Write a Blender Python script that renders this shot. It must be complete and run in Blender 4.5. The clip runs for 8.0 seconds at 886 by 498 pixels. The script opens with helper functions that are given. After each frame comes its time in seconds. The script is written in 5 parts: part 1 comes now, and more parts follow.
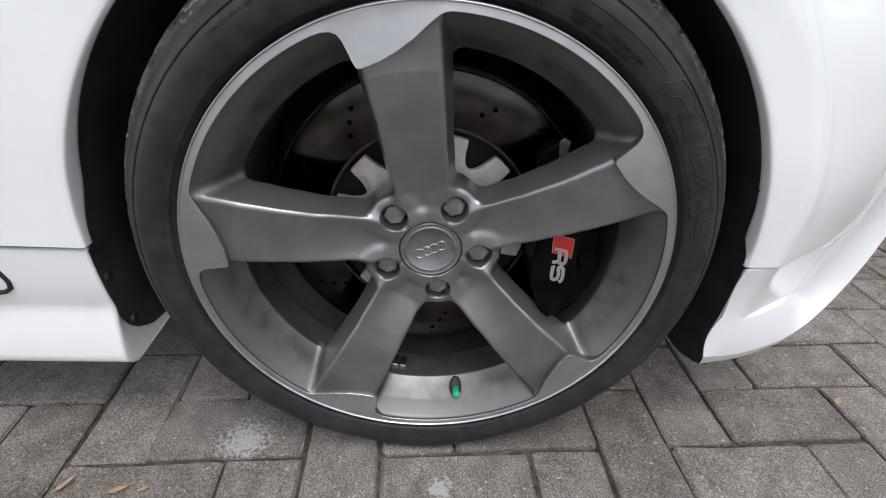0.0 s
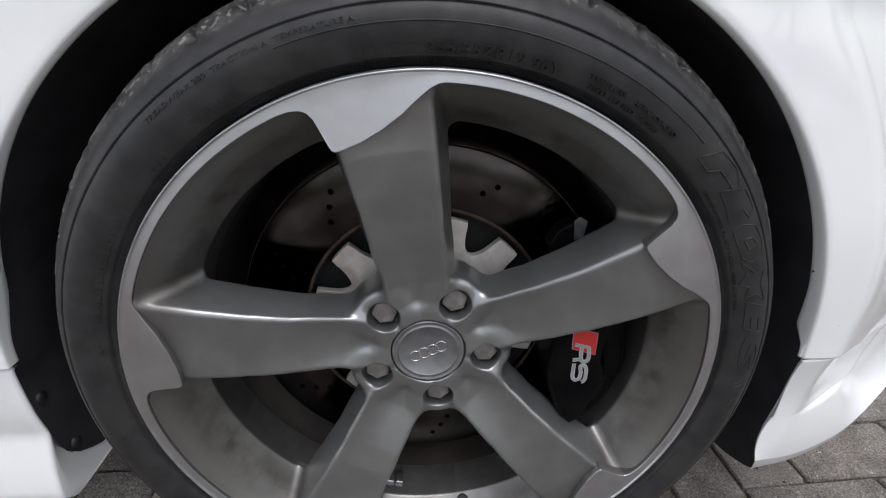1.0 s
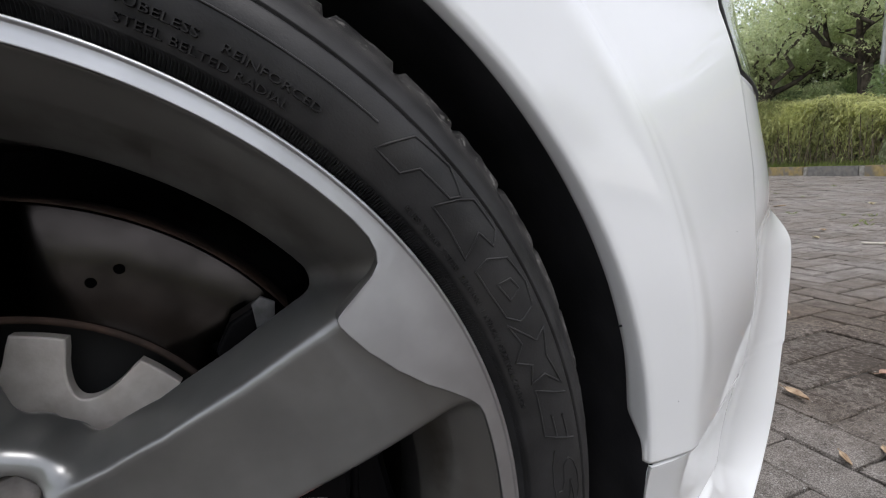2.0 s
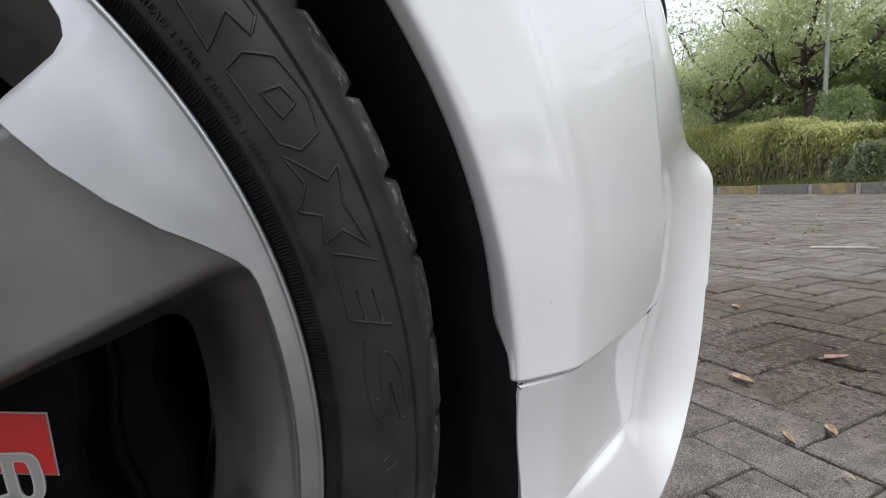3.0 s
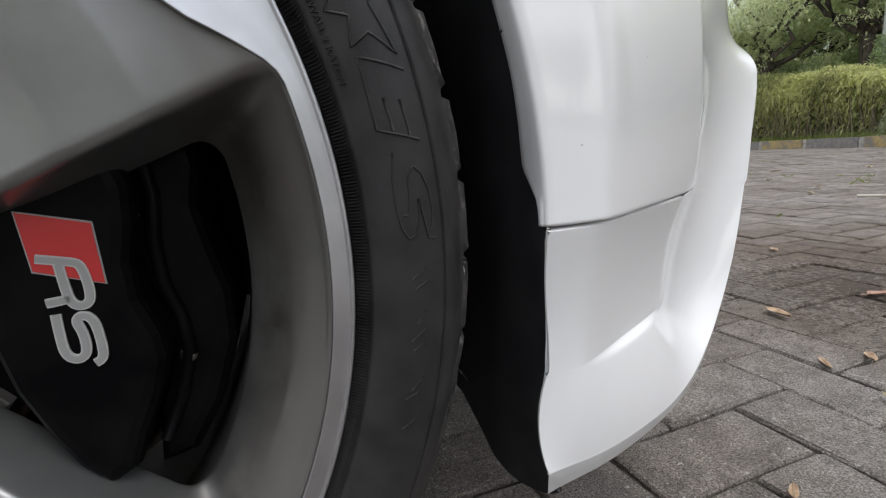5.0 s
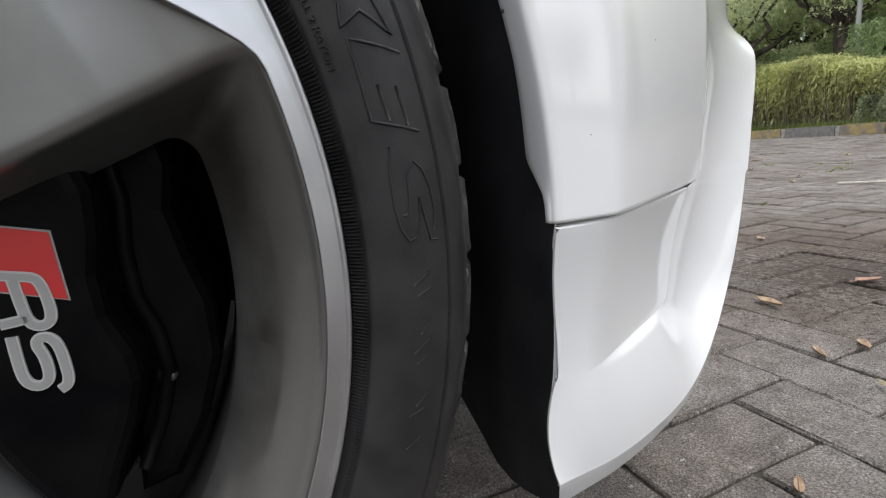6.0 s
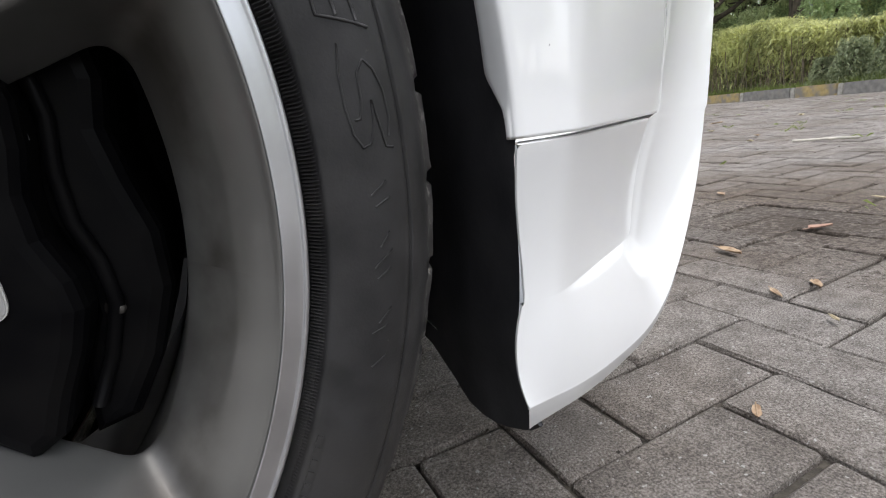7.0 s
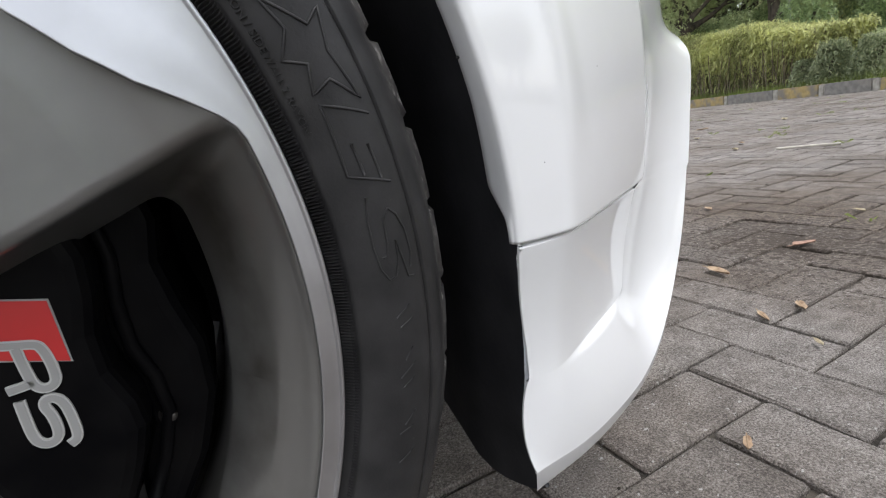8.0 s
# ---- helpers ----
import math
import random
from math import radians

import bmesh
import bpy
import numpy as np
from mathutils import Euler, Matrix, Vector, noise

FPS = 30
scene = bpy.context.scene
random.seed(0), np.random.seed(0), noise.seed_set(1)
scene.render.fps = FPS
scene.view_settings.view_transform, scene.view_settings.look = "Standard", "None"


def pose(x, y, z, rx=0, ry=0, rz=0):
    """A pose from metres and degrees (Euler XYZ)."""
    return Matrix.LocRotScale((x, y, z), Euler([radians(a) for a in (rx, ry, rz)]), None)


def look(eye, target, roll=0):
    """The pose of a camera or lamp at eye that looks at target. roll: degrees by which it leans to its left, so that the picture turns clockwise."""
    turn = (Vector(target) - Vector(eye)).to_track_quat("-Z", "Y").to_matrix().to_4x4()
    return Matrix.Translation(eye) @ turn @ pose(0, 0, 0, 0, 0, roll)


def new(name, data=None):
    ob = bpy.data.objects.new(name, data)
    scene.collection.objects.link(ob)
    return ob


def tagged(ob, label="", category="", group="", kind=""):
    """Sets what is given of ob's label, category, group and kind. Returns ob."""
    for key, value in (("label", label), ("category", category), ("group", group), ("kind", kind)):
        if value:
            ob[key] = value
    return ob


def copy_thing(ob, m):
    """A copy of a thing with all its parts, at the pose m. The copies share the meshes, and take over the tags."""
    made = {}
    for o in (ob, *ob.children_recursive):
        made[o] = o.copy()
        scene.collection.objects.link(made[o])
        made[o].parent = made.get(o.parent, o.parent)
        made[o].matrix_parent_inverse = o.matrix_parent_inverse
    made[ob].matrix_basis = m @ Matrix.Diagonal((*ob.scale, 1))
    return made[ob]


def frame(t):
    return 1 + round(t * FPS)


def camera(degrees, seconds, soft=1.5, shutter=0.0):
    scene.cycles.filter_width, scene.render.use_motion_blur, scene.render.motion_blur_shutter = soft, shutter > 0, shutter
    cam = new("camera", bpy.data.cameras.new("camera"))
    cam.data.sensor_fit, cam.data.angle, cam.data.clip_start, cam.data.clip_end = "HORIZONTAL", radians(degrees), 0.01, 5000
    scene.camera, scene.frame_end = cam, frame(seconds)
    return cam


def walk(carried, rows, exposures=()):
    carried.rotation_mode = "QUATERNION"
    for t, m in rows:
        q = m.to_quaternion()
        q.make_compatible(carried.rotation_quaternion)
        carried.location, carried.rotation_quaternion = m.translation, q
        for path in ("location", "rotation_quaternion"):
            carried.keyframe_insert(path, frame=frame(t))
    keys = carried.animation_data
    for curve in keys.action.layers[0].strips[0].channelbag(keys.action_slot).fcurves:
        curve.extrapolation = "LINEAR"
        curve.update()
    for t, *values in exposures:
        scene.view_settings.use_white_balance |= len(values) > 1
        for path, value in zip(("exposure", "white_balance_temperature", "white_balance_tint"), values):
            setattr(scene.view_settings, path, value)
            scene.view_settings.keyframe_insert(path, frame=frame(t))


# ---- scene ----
cam = camera(85.36, 8.0, soft=1.15)
# seconds, then x, y, z and the three turns of the eye
PATH = [
    (0, -0.0106, -0.4219, 0.5900, 58.60, -2.43, -1.55),
    (0.5, -0.0301, -0.4072, 0.5892, 59.10, -2.45, -0.08),
    (1, -0.0113, -0.3330, 0.5860, 65.22, -0.92, -3.18),
    (1.3, 0.0390, -0.2783, 0.5681, 72.14, -0.03, -8.24),
    (1.5, 0.0699, -0.2473, 0.5497, 73.74, 0.31, -11.22),
    (1.7, 0.1104, -0.2198, 0.5250, 77.79, 1.62, -15.41),
    (2, 0.1505, -0.2046, 0.4928, 80.99, 3.08, -19.14),
    (2.2, 0.1779, -0.2029, 0.4692, 83.28, 3.39, -20.80),
    (3.3, 0.2420, -0.1758, 0.3781, 83.13, 2.84, -22.59),
    (3.5, 0.2455, -0.1731, 0.3651, 82.08, 2.64, -22.42),
    (4, 0.2515, -0.1738, 0.3644, 79.36, 3.22, -22.36),
    (4.5, 0.2293, -0.1925, 0.3544, 79.04, 3.95, -20.20),
    (4.7, 0.2290, -0.1911, 0.3426, 79.02, 3.60, -19.29),
    (5.8, 0.2323, -0.1779, 0.3511, 78.81, 4.14, -20.05),
    (6, 0.2296, -0.1698, 0.3434, 78.44, 4.71, -21.14),
    (6.5, 0.2300, -0.1660, 0.3208, 76.84, 5.76, -24.18),
    (7, 0.2317, -0.1707, 0.3181, 75.01, 6.15, -24.97),
    (7.5, 0.2315, -0.1726, 0.3520, 75.01, 6.98, -25.68),
    (8, 0.2226, -0.1823, 0.3683, 75.85, 7.76, -26.22),
]
EXPOSURES = [(0.0, 1.22, 6470, 12), (1.0, 1.14, 6470, 12), (1.5, 0.92, 6500, 12), (2.0, 0.88, 6540, 12), (3.5, 0.87, 6600, 11), (4.0, 0.91, 6620, 11), (4.5, 0.93, 6620, 11), (6.0, 1.12, 6600, 11), (7.0, 1.36, 6580, 11), (8.0, 1.23, 6560, 11)]
walk(cam, [(t, pose(x, y, z, rx, ry, rz)) for t, x, y, z, rx, ry, rz in PATH], EXPOSURES)

# ---- light: bright overcast sky ----
world = bpy.data.worlds.new("overcast_sky")
scene.world = world
world.use_nodes = True
wn, wl = world.node_tree.nodes, world.node_tree.links
sky = wn.new("ShaderNodeTexSky")
sky.sky_type = "NISHITA"
sky.sun_disc = False
sky.sun_elevation, sky.sun_rotation = radians(70), radians(158)
sky.dust_density, sky.air_density, sky.ozone_density = 1.0, 1.0, 2.0
grey = wn.new("ShaderNodeHueSaturation")
grey.inputs["Saturation"].default_value = 0.27
wl.new(sky.outputs[0], grey.inputs["Color"])
wl.new(grey.outputs[0], wn["Background"].inputs[0])
wn["Background"].inputs[1].default_value = 0.15

sun = new("sun", bpy.data.lights.new("sun", "SUN"))
sun.data.energy, sun.data.angle, sun.data.color = 0.70, radians(30), (1.0, 0.99, 0.985)
sun.matrix_world = look((0.77, -1.90, 5.64), (0, 0, 0))


# ---- materials ----
def material(name, color, rough=0.5, metal=0.0, coat=0.0, coat_rough=0.03, spec=0.5):
    m = bpy.data.materials.new(name)
    m.use_nodes = True
    b = m.node_tree.nodes["Principled BSDF"]
    b.inputs["Base Color"].default_value = (*color, 1)
    b.inputs["Roughness"].default_value = rough
    b.inputs["Metallic"].default_value = metal
    b.inputs["Coat Weight"].default_value = coat
    b.inputs["Coat Roughness"].default_value = coat_rough
    b.inputs["Specular IOR Level"].default_value = spec
    return m


def grain(m, dark, light, scale, detail=6.0, lo=0.35, hi=0.65, coords="Object", bump=0.0, bump_scale=None, distance=0.001, stretch=None):
    """Colour variation between two tones by noise, and a fine relief."""
    n, l = m.node_tree.nodes, m.node_tree.links
    b = n["Principled BSDF"]
    tc = n.new("ShaderNodeTexCoord")
    src = tc.outputs[coords]
    if stretch:
        mp = n.new("ShaderNodeMapping")
        mp.inputs["Scale"].default_value = stretch
        l.new(src, mp.inputs["Vector"])
        src = mp.outputs[0]
    t = n.new("ShaderNodeTexNoise")
    t.inputs["Scale"].default_value, t.inputs["Detail"].default_value = scale, detail
    l.new(src, t.inputs["Vector"])
    r = n.new("ShaderNodeValToRGB")
    r.color_ramp.elements[0].position, r.color_ramp.elements[0].color = lo, (*dark, 1)
    r.color_ramp.elements[1].position, r.color_ramp.elements[1].color = hi, (*light, 1)
    l.new(t.outputs["Fac"], r.inputs["Fac"])
    l.new(r.outputs[0], b.inputs["Base Color"])
    if bump:
        t2 = n.new("ShaderNodeTexNoise")
        t2.inputs["Scale"].default_value, t2.inputs["Detail"].default_value = bump_scale or scale * 4, 4.0
        l.new(src, t2.inputs["Vector"])
        bp = n.new("ShaderNodeBump")
        bp.inputs["Strength"].default_value, bp.inputs["Distance"].default_value = bump, distance
        l.new(t2.outputs["Fac"], bp.inputs["Height"])
        l.new(bp.outputs[0], b.inputs["Normal"])
    return m, r


def mixed(m, ramp, tint, scale, lo, hi, coords="Object"):
    """A second, larger layer of stains over a ramp's colour."""
    n, l = m.node_tree.nodes, m.node_tree.links
    tc = n.new("ShaderNodeTexCoord")
    t = n.new("ShaderNodeTexNoise")
    t.inputs["Scale"].default_value, t.inputs["Detail"].default_value = scale, 5.0
    l.new(tc.outputs[coords], t.inputs["Vector"])
    r = n.new("ShaderNodeMapRange")
    r.inputs["From Min"].default_value, r.inputs["From Max"].default_value = lo, hi
    l.new(t.outputs["Fac"], r.inputs["Value"])
    mix = n.new("ShaderNodeMix")
    mix.data_type = "RGBA"
    l.new(r.outputs[0], mix.inputs["Factor"])
    l.new(ramp.outputs[0], mix.inputs["A"])
    mix.inputs["B"].default_value = (*tint, 1)
    l.new(mix.outputs["Result"], n["Principled BSDF"].inputs["Base Color"])
    return mix


paint = material("white_paint", (0.76, 0.765, 0.765), 0.40, coat=1.0, coat_rough=0.012)
paint.node_tree.nodes["Principled BSDF"].inputs["Coat IOR"].default_value = 1.6
grain(paint, (0.745, 0.75, 0.75), (0.775, 0.78, 0.785), 9.0)


def ring_mask(m, r0, r1, scale=0.0, lo=0.4, hi=0.6, y0=None, y1=None):
    """0 to 1 from radius r0 to r1 round the axle, broken up by noise, deeper than y0."""
    n, l = m.node_tree.nodes, m.node_tree.links
    tc = n.new("ShaderNodeTexCoord")
    sep = n.new("ShaderNodeSeparateXYZ")
    l.new(tc.outputs["Object"], sep.inputs[0])
    flat = n.new("ShaderNodeCombineXYZ")
    l.new(sep.outputs["X"], flat.inputs["X"])
    l.new(sep.outputs["Z"], flat.inputs["Z"])
    ln = n.new("ShaderNodeVectorMath")
    ln.operation = "LENGTH"
    l.new(flat.outputs[0], ln.inputs[0])
    out = None
    tests = [(ln.outputs["Value"], r0, r1)]
    if y0 is not None:
        tests.append((sep.outputs["Y"], y0, y1))
    if scale:
        t = n.new("ShaderNodeTexNoise")
        t.inputs["Scale"].default_value, t.inputs["Detail"].default_value = scale, 5.0
        l.new(tc.outputs["Object"], t.inputs["Vector"])
        tests.append((t.outputs["Fac"], lo, hi))
    for src, p, q in tests:
        k = n.new("ShaderNodeMapRange")
        k.inputs["From Min"].default_value, k.inputs["From Max"].default_value = p, q
        l.new(src, k.inputs["Value"])
        if out is None:
            out = k.outputs[0]
        else:
            mul = n.new("ShaderNodeMath")
            mul.operation = "MULTIPLY"
            l.new(out, mul.inputs[0])
            l.new(k.outputs[0], mul.inputs[1])
            out = mul.outputs[0]
    return out


def layer(m, mask, tint, strength=1.0):
    """Lays a stain or a painted shade over the material's present colour."""
    n, l = m.node_tree.nodes, m.node_tree.links
    b = n["Principled BSDF"]
    src = b.inputs["Base Color"].links[0].from_socket
    fac = n.new("ShaderNodeMath")
    fac.operation = "MULTIPLY"
    fac.inputs[1].default_value = strength
    l.new(mask, fac.inputs[0])
    mix = n.new("ShaderNodeMix")
    mix.data_type = "RGBA"
    l.new(fac.outputs[0], mix.inputs["Factor"])
    l.new(src, mix.inputs["A"])
    mix.inputs["B"].default_value = (*tint, 1)
    l.new(mix.outputs["Result"], b.inputs["Base Color"])


rubber = material("tyre_rubber", (0.018, 0.018, 0.019), 0.50, spec=0.28)
_, rr = grain(rubber, (0.0145, 0.0142, 0.0145), (0.026, 0.0253, 0.0258), 60.0, bump=0.3, bump_scale=900.0, distance=0.0004)
mixed(rubber, rr, (0.036, 0.034, 0.0325), 14.0, 0.54, 0.78)
# scuffed shoulder and pale dust
layer(rubber, ring_mask(rubber, 0.304, 0.313, 55.0, 0.36, 0.62), (0.085, 0.081, 0.077), 0.85)
layer(rubber, ring_mask(rubber, 0.306, 0.312, 210.0, 0.56, 0.66), (0.24, 0.23, 0.215), 0.7)
layer(rubber, ring_mask(rubber, 0.262, 0.266, 330.0, 0.72, 0.80), (0.07, 0.066, 0.06), 0.5)
alloy = material("grey_wheel_paint", (0.10, 0.10, 0.10), 0.31, 0.78, coat=0.3, coat_rough=0.10)
_, ra = grain(alloy, (0.202, 0.205, 0.204), (0.244, 0.247, 0.246), 25.0, bump=0.05, bump_scale=1400.0, distance=0.0002)
mixed(alloy, ra, (0.160, 0.155, 0.147), 12.0, 0.58, 0.85)
# inner wall of the rim painted darker for its shade, with brake dust, dull
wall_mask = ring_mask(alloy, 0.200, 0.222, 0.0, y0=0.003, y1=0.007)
dull = alloy.node_tree.nodes.new("ShaderNodeMapRange")
dull.inputs["To Min"].default_value, dull.inputs["To Max"].default_value = 0.31, 0.46
alloy.node_tree.links.new(wall_mask, dull.inputs["Value"])
alloy.node_tree.links.new(dull.outputs[0], alloy.node_tree.nodes["Principled BSDF"].inputs["Roughness"])
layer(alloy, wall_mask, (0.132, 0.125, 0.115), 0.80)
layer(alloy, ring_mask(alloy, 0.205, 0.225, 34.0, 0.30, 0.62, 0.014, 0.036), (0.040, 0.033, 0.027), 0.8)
polished = material("machined_alloy", (0.62, 0.63, 0.65), 0.38, 1.0)
grain(polished, (0.49, 0.497, 0.517), (0.56, 0.568, 0.59), 40.0, bump=0.05, bump_scale=500.0, distance=0.0002)
# brown dust on grey paint, with the barrel's shade put into the tone
barrel_mat = material("dusty_shaded_barrel_paint", (0.08, 0.07, 0.06), 0.6, 0.2)
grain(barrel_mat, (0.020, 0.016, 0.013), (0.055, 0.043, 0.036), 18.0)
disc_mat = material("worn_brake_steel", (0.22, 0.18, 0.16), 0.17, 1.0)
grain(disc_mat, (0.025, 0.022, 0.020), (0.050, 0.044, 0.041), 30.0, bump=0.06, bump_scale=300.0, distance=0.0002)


def turned(m, amount):
    """Fine circular tool marks round the axle."""
    n, l = m.node_tree.nodes, m.node_tree.links
    tangent = n.new("ShaderNodeTangent")
    tangent.direction_type, tangent.axis = "RADIAL", "Y"
    l.new(tangent.outputs[0], n["Principled BSDF"].inputs["Tangent"])
    n["Principled BSDF"].inputs["Anisotropic"].default_value = amount
    n["Principled BSDF"].inputs["Anisotropic Rotation"].default_value = 0.25


turned(disc_mat, 0.9)
turned(polished, 0.6)
rust_mat = material("rusty_steel", (0.09, 0.05, 0.035), 0.8, 0.2)
grain(rust_mat, (0.030, 0.019, 0.014), (0.085, 0.050, 0.036), 55.0, bump=0.4, bump_scale=300.0)
bell_mat = material("bare_aluminium", (0.55, 0.50, 0.46), 0.55, 0.35)
_, rb = grain(bell_mat, (0.48, 0.44, 0.40), (0.62, 0.58, 0.54), 70.0, bump=0.15, bump_scale=500.0)
mixed(bell_mat, rb, (0.30, 0.20, 0.14), 38.0, 0.56, 0.8)
cal_mat = material("black_caliper_paint", (0.003, 0.003, 0.004), 0.36, spec=0.05)
grain(cal_mat, (0.002, 0.002, 0.0025), (0.0048, 0.0046, 0.0048), 40.0, bump=0.1, bump_scale=250.0, distance=0.0004)
liner_mat = material("black_arch_plastic", (0.006, 0.006, 0.007), 0.6, spec=0.3)
grain(liner_mat, (0.022, 0.022, 0.025), (0.044, 0.044, 0.048), 20.0, bump=0.2, bump_scale=200.0)
red_mat = material("red_enamel", (0.42, 0.02, 0.02), 0.35)
badge_mat = material("light_grey_enamel", (0.36, 0.36, 0.35), 0.4)
badge_fill = material("mid_grey_enamel", (0.25, 0.25, 0.245), 0.45)
chrome = material("brushed_chrome", (0.55, 0.55, 0.56), 0.2, 1.0)
dull_steel = material("dull_steel", (0.25, 0.25, 0.25), 0.5, 0.7)
grain(dull_steel, (0.08, 0.08, 0.08), (0.20, 0.20, 0.21), 80.0, bump=0.2, bump_scale=400.0)
dark_steel = material("oily_dark_steel", (0.06, 0.055, 0.05), 0.5, 0.6)
bolt_mat = material("grey_bolt_cap", (0.20, 0.185, 0.175), 0.55)
grain(bolt_mat, (0.13, 0.118, 0.110), (0.20, 0.183, 0.172), 120.0, bump=0.2, bump_scale=600.0)
cap_mat = material("cap_grey_paint", (0.17, 0.17, 0.172), 0.4, 0.5)
grain(cap_mat, (0.15, 0.15, 0.152), (0.20, 0.20, 0.202), 90.0)
green_mat = material("green_anodised", (0.02, 0.36, 0.22), 0.4)
black_mat = material("black_rubber_and_shade", (0.008, 0.008, 0.008), 0.55)
lamp_glass = material("headlamp_lens", (0.10, 0.12, 0.11), 0.05, coat=1.0)
hole_mat = material("hole_shade_black", (0.002, 0.002, 0.002), 1.0, spec=0.0)
dark_mat = material("dark_underbody_and_shade", (0.012, 0.012, 0.012), 0.8)


# ---- building helpers ----
def mesh(name, verts, faces, mat, smooth=True):
    me = bpy.data.meshes.new(name)
    me.from_pydata([tuple(v) for v in verts], [], [tuple(int(i) for i in f) for f in faces])
    me.update()
    me.polygons.foreach_set("use_smooth", [smooth] * len(me.polygons))
    me.materials.append(mat)
    return me


def part(name, data, mat, parent, label=""):
    """Links a mesh or a bmesh as one mesh object under a thing or a part."""
    if isinstance(data, bmesh.types.BMesh):
        me = bpy.data.meshes.new(name)
        data.to_mesh(me)
        data.free()
        me.materials.append(mat)
        data = me
    ob = new(name, data)
    ob.parent = parent
    return tagged(ob, label) if label else ob


def empty(name, m=Matrix()):
    ob = new(name)
    ob.matrix_world = m
    return ob


def lathe(profile, steps=180, closed=False):
    """Turns (radius, depth) pairs round the wheel's axis, which is y."""
    v, f, n = [], [], len(profile)
    for i in range(steps):
        a = 2 * math.pi * i / steps
        c, s = math.cos(a), math.sin(a)
        v += [(r * c, y, r * s) for r, y in profile]
    for i in range(steps):
        j = (i + 1) % steps
        for k in range(n if closed else n - 1):
            q = (k + 1) % n
            f.append((i * n + k, i * n + q, j * n + q, j * n + k))
    return v, f


def grid(rows):
    """Quads over a rectangular table of points."""
    h, w = len(rows), len(rows[0])
    v = [p for r in rows for p in r]
    f = [(i * w + j, i * w + j + 1, (i + 1) * w + j + 1, (i + 1) * w + j) for i in range(h - 1) for j in range(w - 1)]
    return v, f


def slab(outline, y0, y1, bevel=0.0):
    """A plate with the outline (x, z), from depth y0 (front) to y1."""
    bm = bmesh.new()
    a = [bm.verts.new((x, y0, z)) for x, z in outline]
    face = bm.faces.new(a)
    out = bmesh.ops.extrude_face_region(bm, geom=[face])
    for e in out["geom"]:
        if isinstance(e, bmesh.types.BMVert):
            e.co.y = y1
    bmesh.ops.recalc_face_normals(bm, faces=bm.faces)
    if bevel:
        edges = [e for e in bm.edges if abs(e.verts[0].co.y - y0) < 1e-6 and abs(e.verts[1].co.y - y0) < 1e-6]
        bmesh.ops.bevel(bm, geom=edges, offset=bevel, segments=3, affect="EDGES", profile=0.5)
    return bm


def sm(x):
    x = np.clip(x, 0, 1)
    return x * x * (3 - 2 * x)


def ramp_soft(d, w):
    """0 below, d above, with a round of width w."""
    return 0.5 * (d + np.sqrt(d * d + w * w))


def tube(points, radius, sides=8, closed=False):
    v, f, n = [], [], len(points)
    pts = [Vector(p) for p in points]
    for i, p in enumerate(pts):
        a = pts[(i - 1) % n] if closed or i else p
        b = pts[(i + 1) % n] if closed or i < n - 1 else p
        d = (b - a).normalized()
        u = d.orthogonal().normalized() if abs(d.y) > 0.9 else d.cross(Vector((0, 1, 0))).normalized()
        w = d.cross(u)
        for k in range(sides):
            t = 2 * math.pi * k / sides
            v.append(p + radius * (math.cos(t) * u + math.sin(t) * w))
    for i in range(n if closed else n - 1):
        j = (i + 1) % n
        for k in range(sides):
            q = (k + 1) % sides
            f.append((i * sides + k, j * sides + k, j * sides + q, i * sides + q))
    if not closed:
        f += [tuple(range(sides))[::-1], tuple((n - 1) * sides + k for k in range(sides))]
    return v, f

# ---- the car: side of the front end ----
ZC = 0.3064            # height of the wheel's centre
car = tagged(empty("car"), "white sports coupe with grey five-spoke alloy wheel, parked on pavers", "car")


def arch(a):
    """Radius of the wheel arch's edge at the angle a, in degrees from the front."""
    return float(np.interp(a, (-5, 0, 15, 30, 45, 60, 75, 100, 120, 135, 150, 165, 185), (0.3530, 0.3528, 0.3508, 0.3497, 0.3480, 0.3462, 0.3465, 0.3500, 0.3545, 0.3585, 0.3622, 0.3660, 0.3670)))


def side(x, z):
    """Depth y of the painted side above the seam."""
    k = np.sqrt(np.maximum(0.41 ** 2 - (np.minimum(z, 0.6) - ZC) ** 2, 0.0)) - 0.020
    turn = sm((z - 0.33) / 0.08) * sm((x - 0.16) / 0.08)
    slope = np.clip(0.58 - 1.1 * (z - 0.31), 0.22, 0.6)
    y = 0.011 + 0.005 * sm((0.43 - z) / 0.15) * sm((x - 0.2) / 0.1) + slope * ramp_soft(x - k - 0.014 * turn, 0.006 + 0.006 * turn)
    y = y + turn * (0.0052 * sm((x - k) / 0.032) + 0.0006 * np.exp(-((x - k - 0.0155 - 0.09 * (z - 0.49)) / 0.0028) ** 2))
    y = y + 1.2 * np.maximum(x - 0.52, 0) ** 2 + 0.35 * np.maximum(z - 0.42, 0) ** 2 * sm((x - 0.25) / 0.15)
    y = y + 0.009 * sm((0.10 - x) / 0.30) + 0.004 * sm((-x - 0.33) / 0.06)
    return y + 0.9 * np.maximum(z - 0.60, 0) ** 2 + 0.10 * np.maximum(z - 0.66, 0)


def seam_x(z):
    """The upright seam between fender and bumper."""
    return float(np.interp(z, (0.30, 0.312, 0.335, 0.363, 0.40, 0.44, 0.48, 0.555, 0.62, 0.80), (0.528, 0.537, 0.530, 0.521, 0.509, 0.501, 0.497, 0.483, 0.452, 0.36)))


